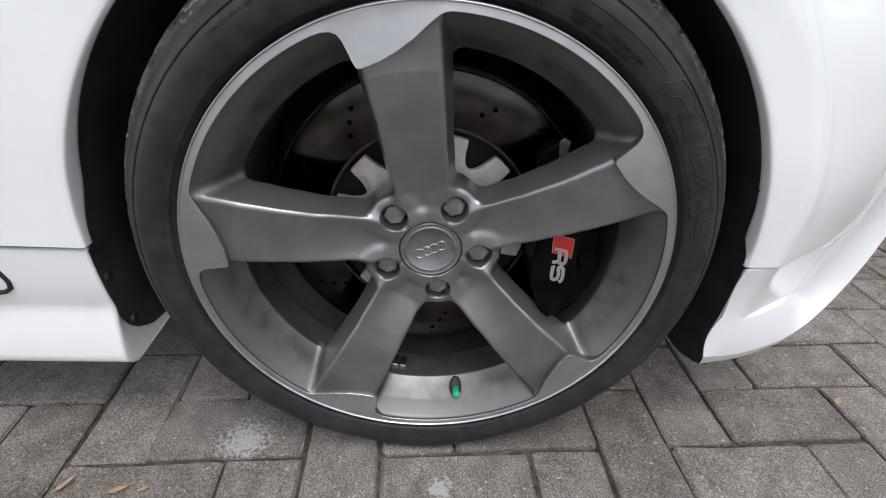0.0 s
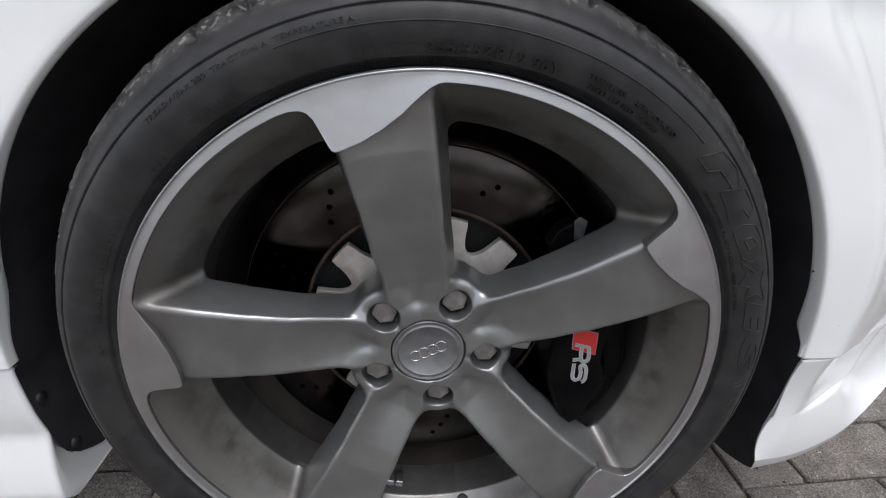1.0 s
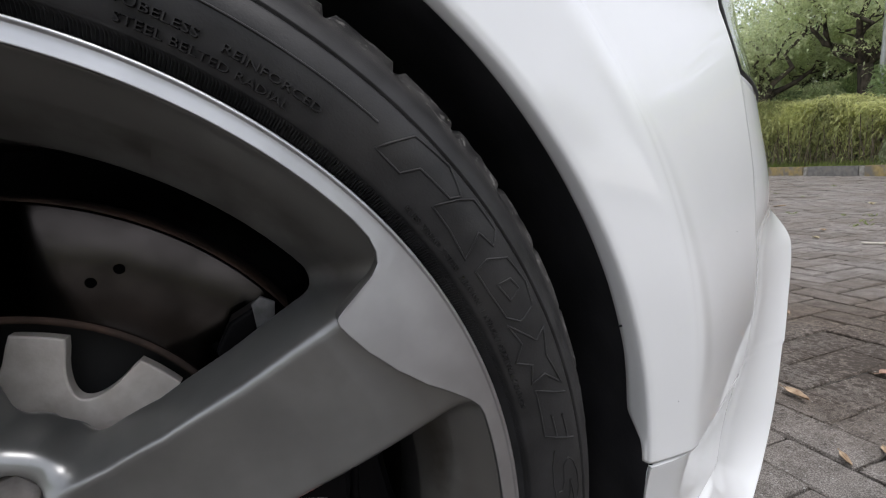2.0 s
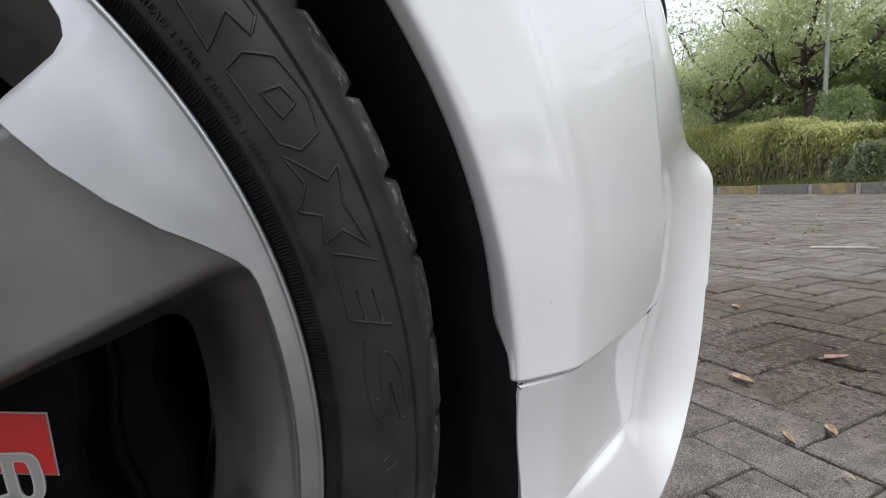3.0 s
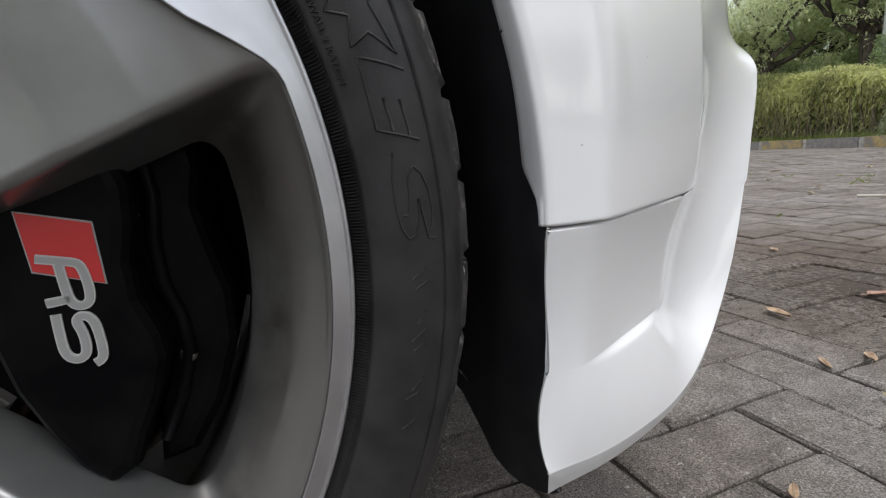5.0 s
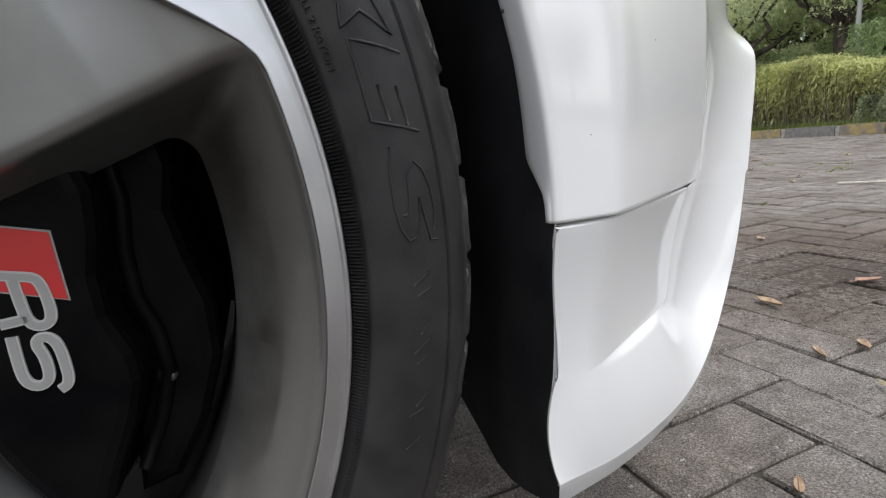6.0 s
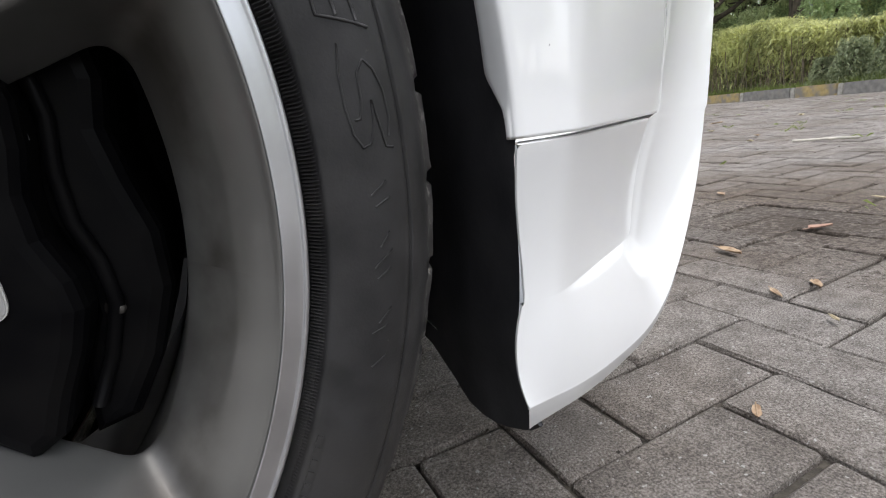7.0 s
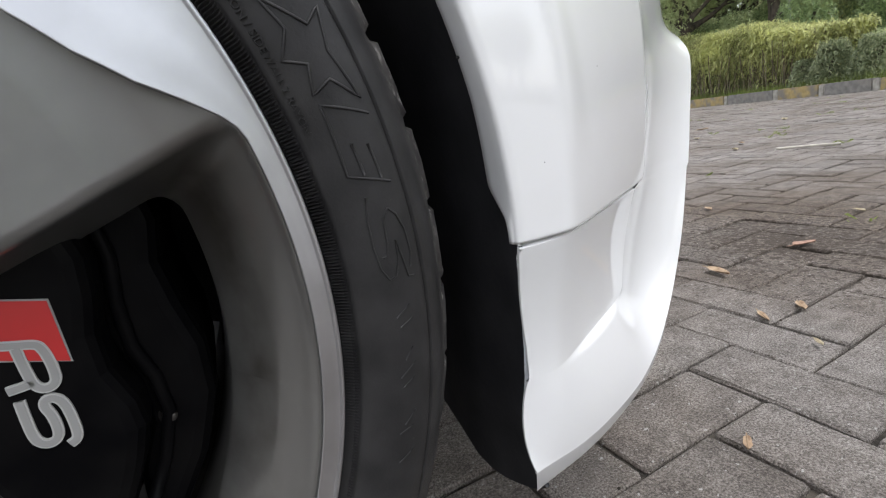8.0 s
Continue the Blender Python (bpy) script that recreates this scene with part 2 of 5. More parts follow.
def flange(a):
    """Depth of the folded edge inside the arch."""
    back = float(sm((a - 168) / 10.0))
    return (0.019 + 0.004 * float(sm((a - 140) / 30))) * float(np.interp(a, (0, 1.2, 2.2, 4.4, 5.0, 6), (0.30, 0.32, 0.38, 0.90, 0.98, 1.0))) * (1 - 0.45 * back) * float(np.interp(a, (5, 12, 30, 45, 60, 140, 168), (1, 0.80, 0.72, 0.52, 0.42, 0.42, 1)))


def fender():
    rows = []
    angles = np.concatenate([np.linspace(0.0, 6.0, 25), np.linspace(7.0, 90, 67), np.linspace(91.5, 179.6, 60)])
    for a in angles:
        c, s = math.cos(radians(a)), math.sin(radians(a))
        r0 = arch(a)
        t = np.linspace(0.05, 1.6, 1500)
        x, z = t * c, ZC + t * s
        stop = np.array([(xx > seam_x(zz)) or xx < -1.25 or zz > 0.82 for xx, zz in zip(x, z)])
        r1 = t[np.argmax(stop)]
        front = 1.0 - float(sm((a - 0.5) / 12.0))
        back = float(sm((a - 168) / 10.0))
        low = max(front, 0.0)
        row = []
        x0, z0 = r0 * c, ZC + r0 * s
        y0 = float(side(x0, z0)) + 0.001 * back
        wide = 0.0008 - 0.001 * back
        deep = flange(a)
        for dr, dy in ((0.006, deep + 0.004), (0.001 - wide, deep + 0.0012), (-wide, deep), (-0.75 * wide, 0.78 * deep), (-0.4 * wide, 0.45 * deep), (0.00005, 0.0030), (0.0004, 0.0017), (0.0011, 0.0008), (0.0024, 0.0002)):
            row.append(((r0 + dr) * c, y0 + dy, ZC + (r0 + dr) * s))
        for q in np.linspace(0, 1, 84)[1:]:
            r = r0 + 0.0055 + (r1 - r0 - 0.0055) * q ** 1.25
            xx, zz = r * c, ZC + r * s
            row.append((xx, float(side(xx, zz)), zz))
        xx, yy, zz = row[-1]
        row.append((xx, yy + 0.025, zz))
        rows.append(row)
    # the folded lower edge over the seam
    first = [(x, y + 0.03 * min(1.0, max(0.0, (j - 9) / 4)), z + 0.0004) for j, (x, y, z) in enumerate(rows[0])]
    return grid([first] + rows)


part("front_fender", mesh("front_fender", *fender(), paint), paint, car, "glossy white flared front fender")


LIP = ((0.355, 0.028, 0.146), (0.366, 0.031, 0.146), (0.409, 0.038, 0.1465), (0.461, 0.056, 0.147), (0.50, 0.072, 0.150), (0.536, 0.089, 0.161), (0.557, 0.0985, 0.179), (0.584, 0.111, 0.212), (0.603, 0.118, 0.252), (0.620, 0.127, 0.300), (0.632, 0.133, 0.345), (0.648, 0.142, 0.385), (0.656, 0.150, 0.41), (0.659, 0.163, 0.435))


def smoothed(line, rounds=3):
    """Cuts the corners of a line of points."""
    for _ in range(rounds):
        out = [line[0]]
        for p, q in zip(line, line[1:]):
            out += [tuple(0.75 * a + 0.25 * b for a, b in zip(p, q)), tuple(0.25 * a + 0.75 * b for a, b in zip(p, q))]
        line = out + [line[-1]]
    return line


LIP = smoothed(LIP, 2)


# border of the flat panel (x, z), and where on the lip it is joined to
CREASE = smoothed([(0.3595, 0.2205, 0.358), (0.368, 0.2206, 0.364), (0.380, 0.2204, 0.376), (0.395, 0.2200, 0.392), (0.420, 0.2190, 0.422), (0.447, 0.2184, 0.462), (0.470, 0.2180, 0.497), (0.485, 0.2185, 0.528), (0.4965, 0.2205, 0.552), (0.5010, 0.2245, 0.562), (0.5020, 0.236, 0.578), (0.5030, 0.254, 0.593), (0.5045, 0.273, 0.605), (0.5065, 0.290, 0.6135), (0.5090, 0.3038, 0.6205)], 2)
FLARE = (0.0, 0.015, 0.03, 0.05, 0.07, 0.09, 0.14, 0.2, 0.28, 0.36, 0.44, 0.52, 0.60, 0.68, 0.76, 0.84, 0.91, 0.96, 0.985, 1.0)


def panel_y(x, z):
    """Depth of the flat panel under the seam."""
    drop = max(0.303 - z, 0.0)
    low = min(drop / 0.083, 1.0)
    hollow = 0.15 * max(0.083 - drop, 0.0) + 0.45 * max(x - 0.384, 0.0) * max(0.507 - x, 0.0)
    return 0.0155 + 0.56 * float(ramp_soft(x - 0.384, 0.010)) + 0.16 * drop + low * hollow


def flare_y(x, z):
    """Depth of the flare beside the fender, above the seam."""
    xs = 0.537 if z < 0.3045 else seam_x(z)
    xe = lip_edge(z)
    f = min(1.0, max(0.0, (x - xs) / (xe - xs)))
    ys = float(side(xs, max(z, 0.305)))
    near = 1.0 - float(sm((z - SEAM) / 0.03))
    ys += near * (panel_y(0.537, SEAM) - float(side(0.537, 0.305)))
    low = ys + (lip_depth(z) - ys) * f + 0.010 * 4 * f * (1 - f)
    e = max(x - xs, 0.0)
    up = ys + 0.0006 + 0.38 * e + 2.8 * e * e
    return low + (up - low) * float(sm((z - 0.400) / 0.075))


def lip_edge(z):
    return float(np.interp(z, (0.3025, 0.345, 0.385, 0.41, 0.43, 0.46, 0.56), (0.6205, 0.6325, 0.648, 0.656, 0.662, 0.688, 0.70)))


def lip_depth(z):
    return float(np.interp(z, [p[2] for p in LIP], [p[1] for p in LIP]))


def bumper_left(z):
    return float(np.interp(z, (0.14, 0.152, 0.165, 0.185, 0.203, 0.214, 0.2205, 0.225, 0.243, 0.261, 0.28, 0.304), (0.363, 0.363, 0.3623, 0.3585, 0.3582, 0.3602, 0.3617, 0.3613, 0.3604, 0.3582, 0.3560, 0.3538)))


SEAM = 0.3038


def bumper():
    verts, faces = [], []

    def add(rows):
        v, f = grid(rows)
        k = len(verts)
        verts.extend(v)
        faces.extend(tuple(i + k for i in q) for q in f)

    lx, ly, lz = ([p[i] for p in LIP] for i in range(3))
    # the flat panel: lines from its left and upper edge to the crease
    rows = []
    count = len(CREASE)
    for i, (cx, cz, _) in enumerate(CREASE):
        u = i / (count - 1)
        if u < 0.33:
            z0 = 0.2205 + (SEAM - 0.2205) * u / 0.33
            x0 = bumper_left(z0)
        else:
            z0 = SEAM
            x0 = bumper_left(SEAM) + (0.509 - bumper_left(SEAM)) * (u - 0.33) / 0.67
        row = []
        for q in np.linspace(0, 1, 36):
            x, z = x0 + (cx - x0) * q, z0 + (cz - z0) * q
            row.append((x, panel_y(x, z), z))
        rows.append(row)
    add(rows)
    # its folded left and upper edges
    fold = []
    for z in np.linspace(0.2205, SEAM, 24):
        x = bumper_left(z)
        y = panel_y(x, z)
        fold.append([(x, y, z), (x - 0.0004, y + 0.0010, z), (x + 0.0003, y + 0.0024, z), (x + 0.014, y + 0.005, z)])
    add(fold)
    fold = []
    for x in np.linspace(bumper_left(SEAM) + 0.0005, 0.509, 50):
        y = panel_y(x, SEAM)
        fold.append([(x, y, SEAM), (x, y + 0.0008, SEAM + 0.0006), (x, y + 0.003, SEAM + 0.0008), (x + 0.002, y + 0.03 * float(sm((x - 0.354) / 0.01)), SEAM + 0.0006)])
    add(fold)
    # the flare between crease and lip
    rows = []
    for i, (cx, cz, lq) in enumerate(CREASE):
        u = i / (count - 1)
        lip = Vector((lq, float(np.interp(lq, lx, ly)), float(np.interp(lq, lx, lz))))
        c = Vector((cx, panel_y(cx, cz), cz))
        side_on = math.exp(-(u / 0.14) ** 2)
        hollow = Vector((-0.0048, 0.0015, 0.0)) * side_on + Vector((0, -0.0025 + 0.0125 * float(sm((u - 0.42) / 0.2)), 0)) * (1 - side_on)
        shelf = 0.42 * math.exp(-((u - 0.42) / 0.17) ** 4)
        way = Vector((lip.x - c.x, 0, lip.z - c.z)).normalized()
        face = 0.0020 + 0.0125 * (1 - float(sm(u / 0.75)))
        low = lip
        lip = lip - way * face - Vector((0, 0.0012, 0))
        row = []
        for t in FLARE:
            g = t + shelf * float(sm(t / 0.07)) * (1 - t)
            row.append(Vector((c.x + (lip.x - c.x) * t, c.y + (lip.y - c.y) * g, c.z + (lip.z - c.z) * t)) + hollow * 4 * t * (1 - t))
        inner = Vector((0.016 * (1 - float(sm(u / 0.12))), 0, 0))
        row += [lip + way * 0.0007 + Vector((0, -0.0001, 0)), lip + way * 0.0014 + Vector((0, 0.0004, 0)), low - way * 0.0006, low + Vector((0, 0.0008, 0)), low + way * 0.0004 + Vector((0, 0.003, 0)) + inner * 0.2, low + Vector((0, 0.010, 0)) + inner, low - way * 0.004 + Vector((0, 0.03, 0)) + inner, Vector((low.x + 0.03 * max(way.x, 0), low.y + 0.12, low.z + 0.004)) + inner * 2, Vector((low.x + 0.15 * max(way.x, 0), low.y + 0.40, low.z + 0.004)) + inner * 2]
        rows.append([tuple(p) for p in row])
    strip = rows
    add([[(px + e, py + d, pz) for px, py, pz in strip[0][:22]] for d, e in ((0.0, 0.0), (0.0015, -0.0002), (0.0030, 0.0010), (0.006, 0.014))])
    # beside the fender
    rows, edge = [], []
    sx, sy = [p[0] for p in strip[-1][:20]], [p[1] for p in strip[-1][:20]]
    for z in np.concatenate([np.linspace(SEAM + 0.003, 0.46, 48), np.linspace(0.464, 0.553, 16)]):
        xl, xe = seam_x(z) + 0.003, lip_edge(z)
        near = 1.0 - float(sm((z - SEAM) / 0.085))
        row = []
        for f in FLARE:
            x = xl + (xe - xl) * f
            y = flare_y(x, z) + near * (float(np.interp(x, sx, sy)) - flare_y(x, SEAM + 0.003))
            row.append((x, y, z - 0.2 * (x - 0.486) * float(sm((z - 0.46) / 0.09))))
        x0, y0, z0 = row[0]
        x1, y1, z1 = row[-1]
        edge.append([(x0 + 0.002, y0 + 0.02, z0), (x0 - 0.0008, y0 + 0.006, z0), (x0 - 0.0006, y0 + 0.0015, z0), (x0, y0, z0)])
        row += [(x1 + 0.0007, y1 + 0.0004, z1), (x1 + 0.0014, y1 + 0.0013, z1), (x1 + 0.002, y1 + 0.003, z1), (x1 + 0.0022, y1 + 0.0045, z1), (x1 + 0.0018, y1 + 0.007, z1), (x1 + 0.0006, y1 + 0.010, z1), (x1 - 0.004, y1 + 0.03, z1), (x1 + 0.03, y1 + 0.12, z1), (0.78, 0.45, z1)]
        rows.append(row)
    assert len(rows[0]) == len(strip[0]), (len(rows[0]), len(strip[0]))
    add(strip + rows + [[(x, y + 0.02, z + 0.001) for x, y, z in rows[-1]]])
    add(edge)
    return verts, faces


part("front_bumper", mesh("front_bumper", *bumper(), paint), paint, car, "white front bumper with flared lower lip")


# ---- side skirt ----
def skirt_end(z):
    """Inner border of the skirt's front face."""
    return float(np.interp(z, (0.122, 0.128, 0.135, 0.143, 0.162, 0.178, 0.196, 0.22, 0.258, 0.30), (0.22, 0.17, 0.133, 0.096, 0.068, 0.054, 0.048, 0.043, 0.0385, 0.0365)))


def skirt():
    prof = [(0.0375, 0.3003), (0.0345, 0.3000), (0.0325, 0.2975), (0.0325, 0.285), (0.033, 0.27), (0.0345, 0.25), (0.0365, 0.235), (0.0395, 0.221), (0.0405, 0.214), (0.0390, 0.206), (0.0350, 0.19), (0.0310, 0.170), (0.0285, 0.150), (0.0282, 0.1425), (0.0305, 0.1370), (0.0400, 0.1270), (0.0470, 0.1240), (0.25, 0.1230)]
    rows = []
    for d in (1.25, 0.9, 0.6, 0.45, 0.386, 0.378, 0.3755, 0.3745):
        turn = {0.3755: 0.0012, 0.3745: 0.0035}.get(d, 0.0)
        rows.append([(-d, y + turn * (1 if z > 0.126 else 0), z) for y, z in prof])
    end = []
    for k in range(1, 6):
        end.append([(-0.3740 - 0.0008 * k, rows[-1][j][1] + (max(skirt_end(z), y + 0.004) - rows[-1][j][1]) * k / 5 if 1 < j < 17 else rows[-1][j][1], z) for j, (y, z) in enumerate(prof)])
    return grid(rows + end)


part("side_skirt", mesh("side_skirt", *skirt(), paint), paint, car, "white side skirt with a flared lower edge")
outline = [(-0.560, 0.289), (-0.506, 0.289), (-0.496, 0.284), (-0.4885, 0.271), (-0.4835, 0.256), (-0.485, 0.247), (-0.492, 0.242), (-0.508, 0.239), (-0.560, 0.237)]
part("skirt_inlet_rim", mesh("skirt_inlet_rim", *tube([(x + 0.0095, 0.0335, z) for x, z in outline], 0.0028), black_mat), black_mat, car, "black rubber rim of a skirt inlet")


# ---- wheel-arch liner ----
LINER_DEPTHS = (0.0, 0.02, 0.05, 0.09, 0.13, 0.18, 0.24, 0.32, 0.42, 0.6, 0.8, 1.0)


def liner():
    line = []
    for z in (0.149, 0.16, 0.18, 0.20, 0.22, 0.24, 0.26, 0.28, 0.298):
        line.append((bumper_left(z) + 0.0006, z, float(np.interp(z, (0.149, 0.165, 0.185, 0.20, 0.211, 0.24, 0.26, 0.30), (0.031, 0.030, 0.0335, 0.0365, 0.0380, 0.0325, 0.0285, 0.0205)))))
    for a in [0.0, 0.7, 1.4, 2.1, 2.8, 3.5, 4.2, 5.0] + list(np.linspace(6.0, 177, 58)):
        r = arch(a) + 0.0022
        line.append((r * math.cos(radians(a)), ZC + r * math.sin(radians(a)), float(side(r * math.cos(radians(a)), ZC + r * math.sin(radians(a)))) + flange(a) - 0.003))
    line += [(-0.3765, z, skirt_end(z) + 0.001) for z in (0.297, 0.27, 0.24, 0.215, 0.195, 0.178, 0.162, 0.15, 0.142, 0.134, 0.126)]
    rows = []
    for x, z, y0 in line:
        sx = 1 if x > 0 else -1
        foot = float(sm((0.175 - z) / 0.026)) if x > 0 else 0.0
        row = []
        for t in LINER_DEPTHS:
            y = y0 + (0.31 - y0) * t
            dz = foot * (float(np.interp(y, (0.030, 0.045, 0.065, 0.09, 0.12, 0.165, 0.31), (0.146, 0.133, 0.122, 0.114, 0.113, 0.124, 0.140))) - 0.149)
            ripple = 0.003 * math.sin(31 * y + 9 * z) * min(1.0, 6 * t)
            row.append((x + sx * (ripple + 0.004 * min(1.0, 8 * t)), y, z + dz))
        rows.append(row)
    v, f = grid(rows)
    n = len(v)
    v.append((0.0, 0.33, ZC))
    k = len(LINER_DEPTHS)
    f += [(n, i * k + k - 1, (i + 1) * k + k - 1) for i in range(len(rows) - 1)]
    return v, f


part("wheel_arch_liner", mesh("wheel_arch_liner", *liner(), liner_mat), liner_mat, car, "black plastic wheel-arch liner")
edge = [(0.3670 + 0.020 * t, 0.031 + 0.16 * t, float(np.interp(0.031 + 0.16 * t, (0.030, 0.045, 0.065, 0.09, 0.12, 0.165, 0.31), (0.146, 0.133, 0.122, 0.114, 0.113, 0.124, 0.140)))) for t in np.linspace(0, 1, 14)]
part("liner_hem", mesh("liner_hem", *tube(edge, 0.0016, 8), liner_mat), liner_mat, car, "rolled lower hem of the liner")
for x, y, z in ((-0.3765, 0.052, 0.252), (-0.3765, 0.069, 0.176)):
    v, f = lathe([(0.0, -0.003), (0.004, -0.0028), (0.0062, -0.001), (0.0068, 0.001), (0.0068, 0.004)], 20)
    ob = part("liner_screw", mesh("liner_screw", v, f, black_mat), black_mat, car)
    ob.matrix_basis = pose(x, y, z, 0, 0, 80)


# ---- closing body panels, not seen from the path ----
def shell():
    v, f = grid([[(x, float(side(x, 0.82)) + d, z) for d, z in ((0.0, 0.815), (0.10, 0.86), (0.5, 0.90), (0.9, 0.91), (1.6, 0.86), (1.78, 0.6), (1.79, 0.14))] for x in (0.36, 0.1, -0.4, -0.8, -1.25)])
    return v, f


part("hood", mesh("hood", *shell(), paint), paint, car)
part("nose_panel", mesh("nose_panel", *grid([[(0.36, 0.05, 0.818), (0.36, 0.92, 0.91), (0.36, 1.79, 0.6)], [(0.56, 0.24, 0.70), (0.70, 0.92, 0.75), (0.55, 1.75, 0.5)], [(0.66, 0.30, 0.55), (0.83, 0.92, 0.555), (0.6, 1.75, 0.3)]]), paint), paint, car)
part("underbody", mesh("underbody", *grid([[(x, y, 0.135) for y in (0.26, 0.9, 1.79)] for x in (0.60, 0.37, -0.37, -1.25)]), dark_mat, False), dark_mat, car)
part("firewall", mesh("firewall", *grid([[(-1.25, y, z) for y in (0.04, 0.9, 1.79)] for z in (0.13, 0.82)]), dark_mat, False), dark_mat, car)


# ---- headlamp ----
def lamp():
    rows = []
    for k in np.linspace(0, 1, 14):
        row = []
        for x in np.linspace(0, 0.13, 16):
            z = 0.5570 + 0.19 * k
            xx = seam_x(min(z, 0.80)) + 0.0065 + x
            z -= 0.2 * (xx - 0.486) * (1 - k)
            e = 0.0065 + x
            row.append((xx, float(side(xx - e, max(z, 0.305))) + 0.001 + 0.38 * e + 2.8 * e * e, z))
        rows.append(row)
    return rows


rows = lamp()
headlamp = part("headlight", mesh("headlight", *grid(rows), lamp_glass), lamp_glass, car, "clear glossy headlight lens")
edge = [r[0] for r in rows][::-1] + rows[0]
part("seal", mesh("seal", *tube([(x - 0.001, y + 0.0008, z - 0.0005) for x, y, z in edge], 0.0022, 6), black_mat), black_mat, headlamp, "black rubber seal")

# small dark stone chips in the paint
for x, z, r in ((0.334, 0.398, 0.0007), (0.373, 0.345, 0.0003), (0.43, 0.39, 0.0003), (-0.47, 0.44, 0.0004), (0.46, 0.44, 0.0003), (-0.45, 0.40, 0.0004)):
    v, f = lathe([(0.0, -0.0004), (r, -0.0003), (r * 1.1, 0.001)], 9)
    ob = part("paint_chip", mesh("paint_chip", v, f, black_mat), black_mat, car)
    near_edge = math.hypot(x, z - ZC) < arch(math.degrees(math.atan2(z - ZC, x)) % 360) + 0.001
    ob.matrix_basis = pose(x, 0.0205 if near_edge else float(side(x, z)) + 0.0002, z, 0, 0, (-75 if near_edge else 28 if x > 0.39 else 0))

# ---- the wheel ----
wheel_pose = pose(0, 0, ZC, 0.87, 0, 0)


def surface_nets(field, origin, step, polar=True):
    """A mesh on the zero level of a sampled field over (radius, angle, depth), with normals from the field's slope."""
    inside = field < 0
    n = field.shape
    cell = np.zeros([k - 1 for k in n], dtype=int)
    acc = np.zeros([k - 1 for k in n] + [3])
    cnt = np.zeros([k - 1 for k in n])
    corners = [(i, j, k) for i in (0, 1) for j in (0, 1) for k in (0, 1)]

    def at(a, c):
        return a[c[0]:c[0] + n[0] - 1, c[1]:c[1] + n[1] - 1, c[2]:c[2] + n[2] - 1]
    for c in corners:
        for ax in range(3):
            if c[ax]:
                continue
            d = list(c)
            d[ax] = 1
            f0, f1 = at(field, c), at(field, d)
            cross = (f0 < 0) != (f1 < 0)
            t = np.where(cross, f0 / np.where(f0 == f1, 1, f0 - f1), 0)
            p = np.array(c, dtype=float)[None, None, None, :] + np.zeros(list(f0.shape) + [3])
            p[..., ax] = t
            acc += np.where(cross[..., None], p, 0)
            cnt += cross
    used = cnt > 0
    idx = np.argwhere(used)
    cell[used] = np.arange(len(idx))
    pts = idx + acc[used] / cnt[used][:, None]
    g = np.stack(np.gradient(field, *step), -1)
    low = np.clip(np.floor(pts).astype(int), 0, np.array(n) - 2)
    f = pts - low
    normal = np.zeros_like(pts)
    for c in corners:
        w = np.prod(np.where(np.array(c), f, 1 - f), 1)
        normal += w[:, None] * g[tuple((low + c).T)]
    pos = np.array(origin) + pts * np.array(step)
    faces = []
    for ax in range(3):
        u, w = [(1, 2), (2, 0), (0, 1)][ax]
        sl0, sl1 = [slice(None)] * 3, [slice(None)] * 3
        sl0[ax], sl1[ax] = slice(0, -1), slice(1, None)
        a, b = inside[tuple(sl0)], inside[tuple(sl1)]
        for flip in (0, 1):
            e = np.argwhere((a & ~b) if not flip else (~a & b))
            e = e[(e[:, u] > 0) & (e[:, w] > 0) & (e[:, u] < n[u] - 1) & (e[:, w] < n[w] - 1)]
            q = []
            for du, dw in ((-1, -1), (0, -1), (0, 0), (-1, 0)):
                c = e.copy()
                c[:, u] += du
                c[:, w] += dw
                q.append(cell[tuple(c.T)])
            q = np.stack(q, 1)
            faces.append(q[:, ::-1] if flip else q)
    return pos, np.concatenate(faces), normal


SPOKE = 99.0           # middle of the upright spoke, degrees


def smin(a, b, k):
    h = np.clip(0.5 + 0.5 * (b - a) / k, 0, 1)
    return b + (a - b) * h - k * h * (1 - h)


def smax(a, b, k):
    return -smin(-a, -b, k)


def face_depth(r):
    return np.interp(r, (0.0, 0.055, 0.075, 0.095, 0.12, 0.145, 0.17, 0.20, 0.25), (0.0425, 0.0410, 0.0370, 0.0310, 0.0230, 0.0165, 0.0120, 0.0085, 0.0062))


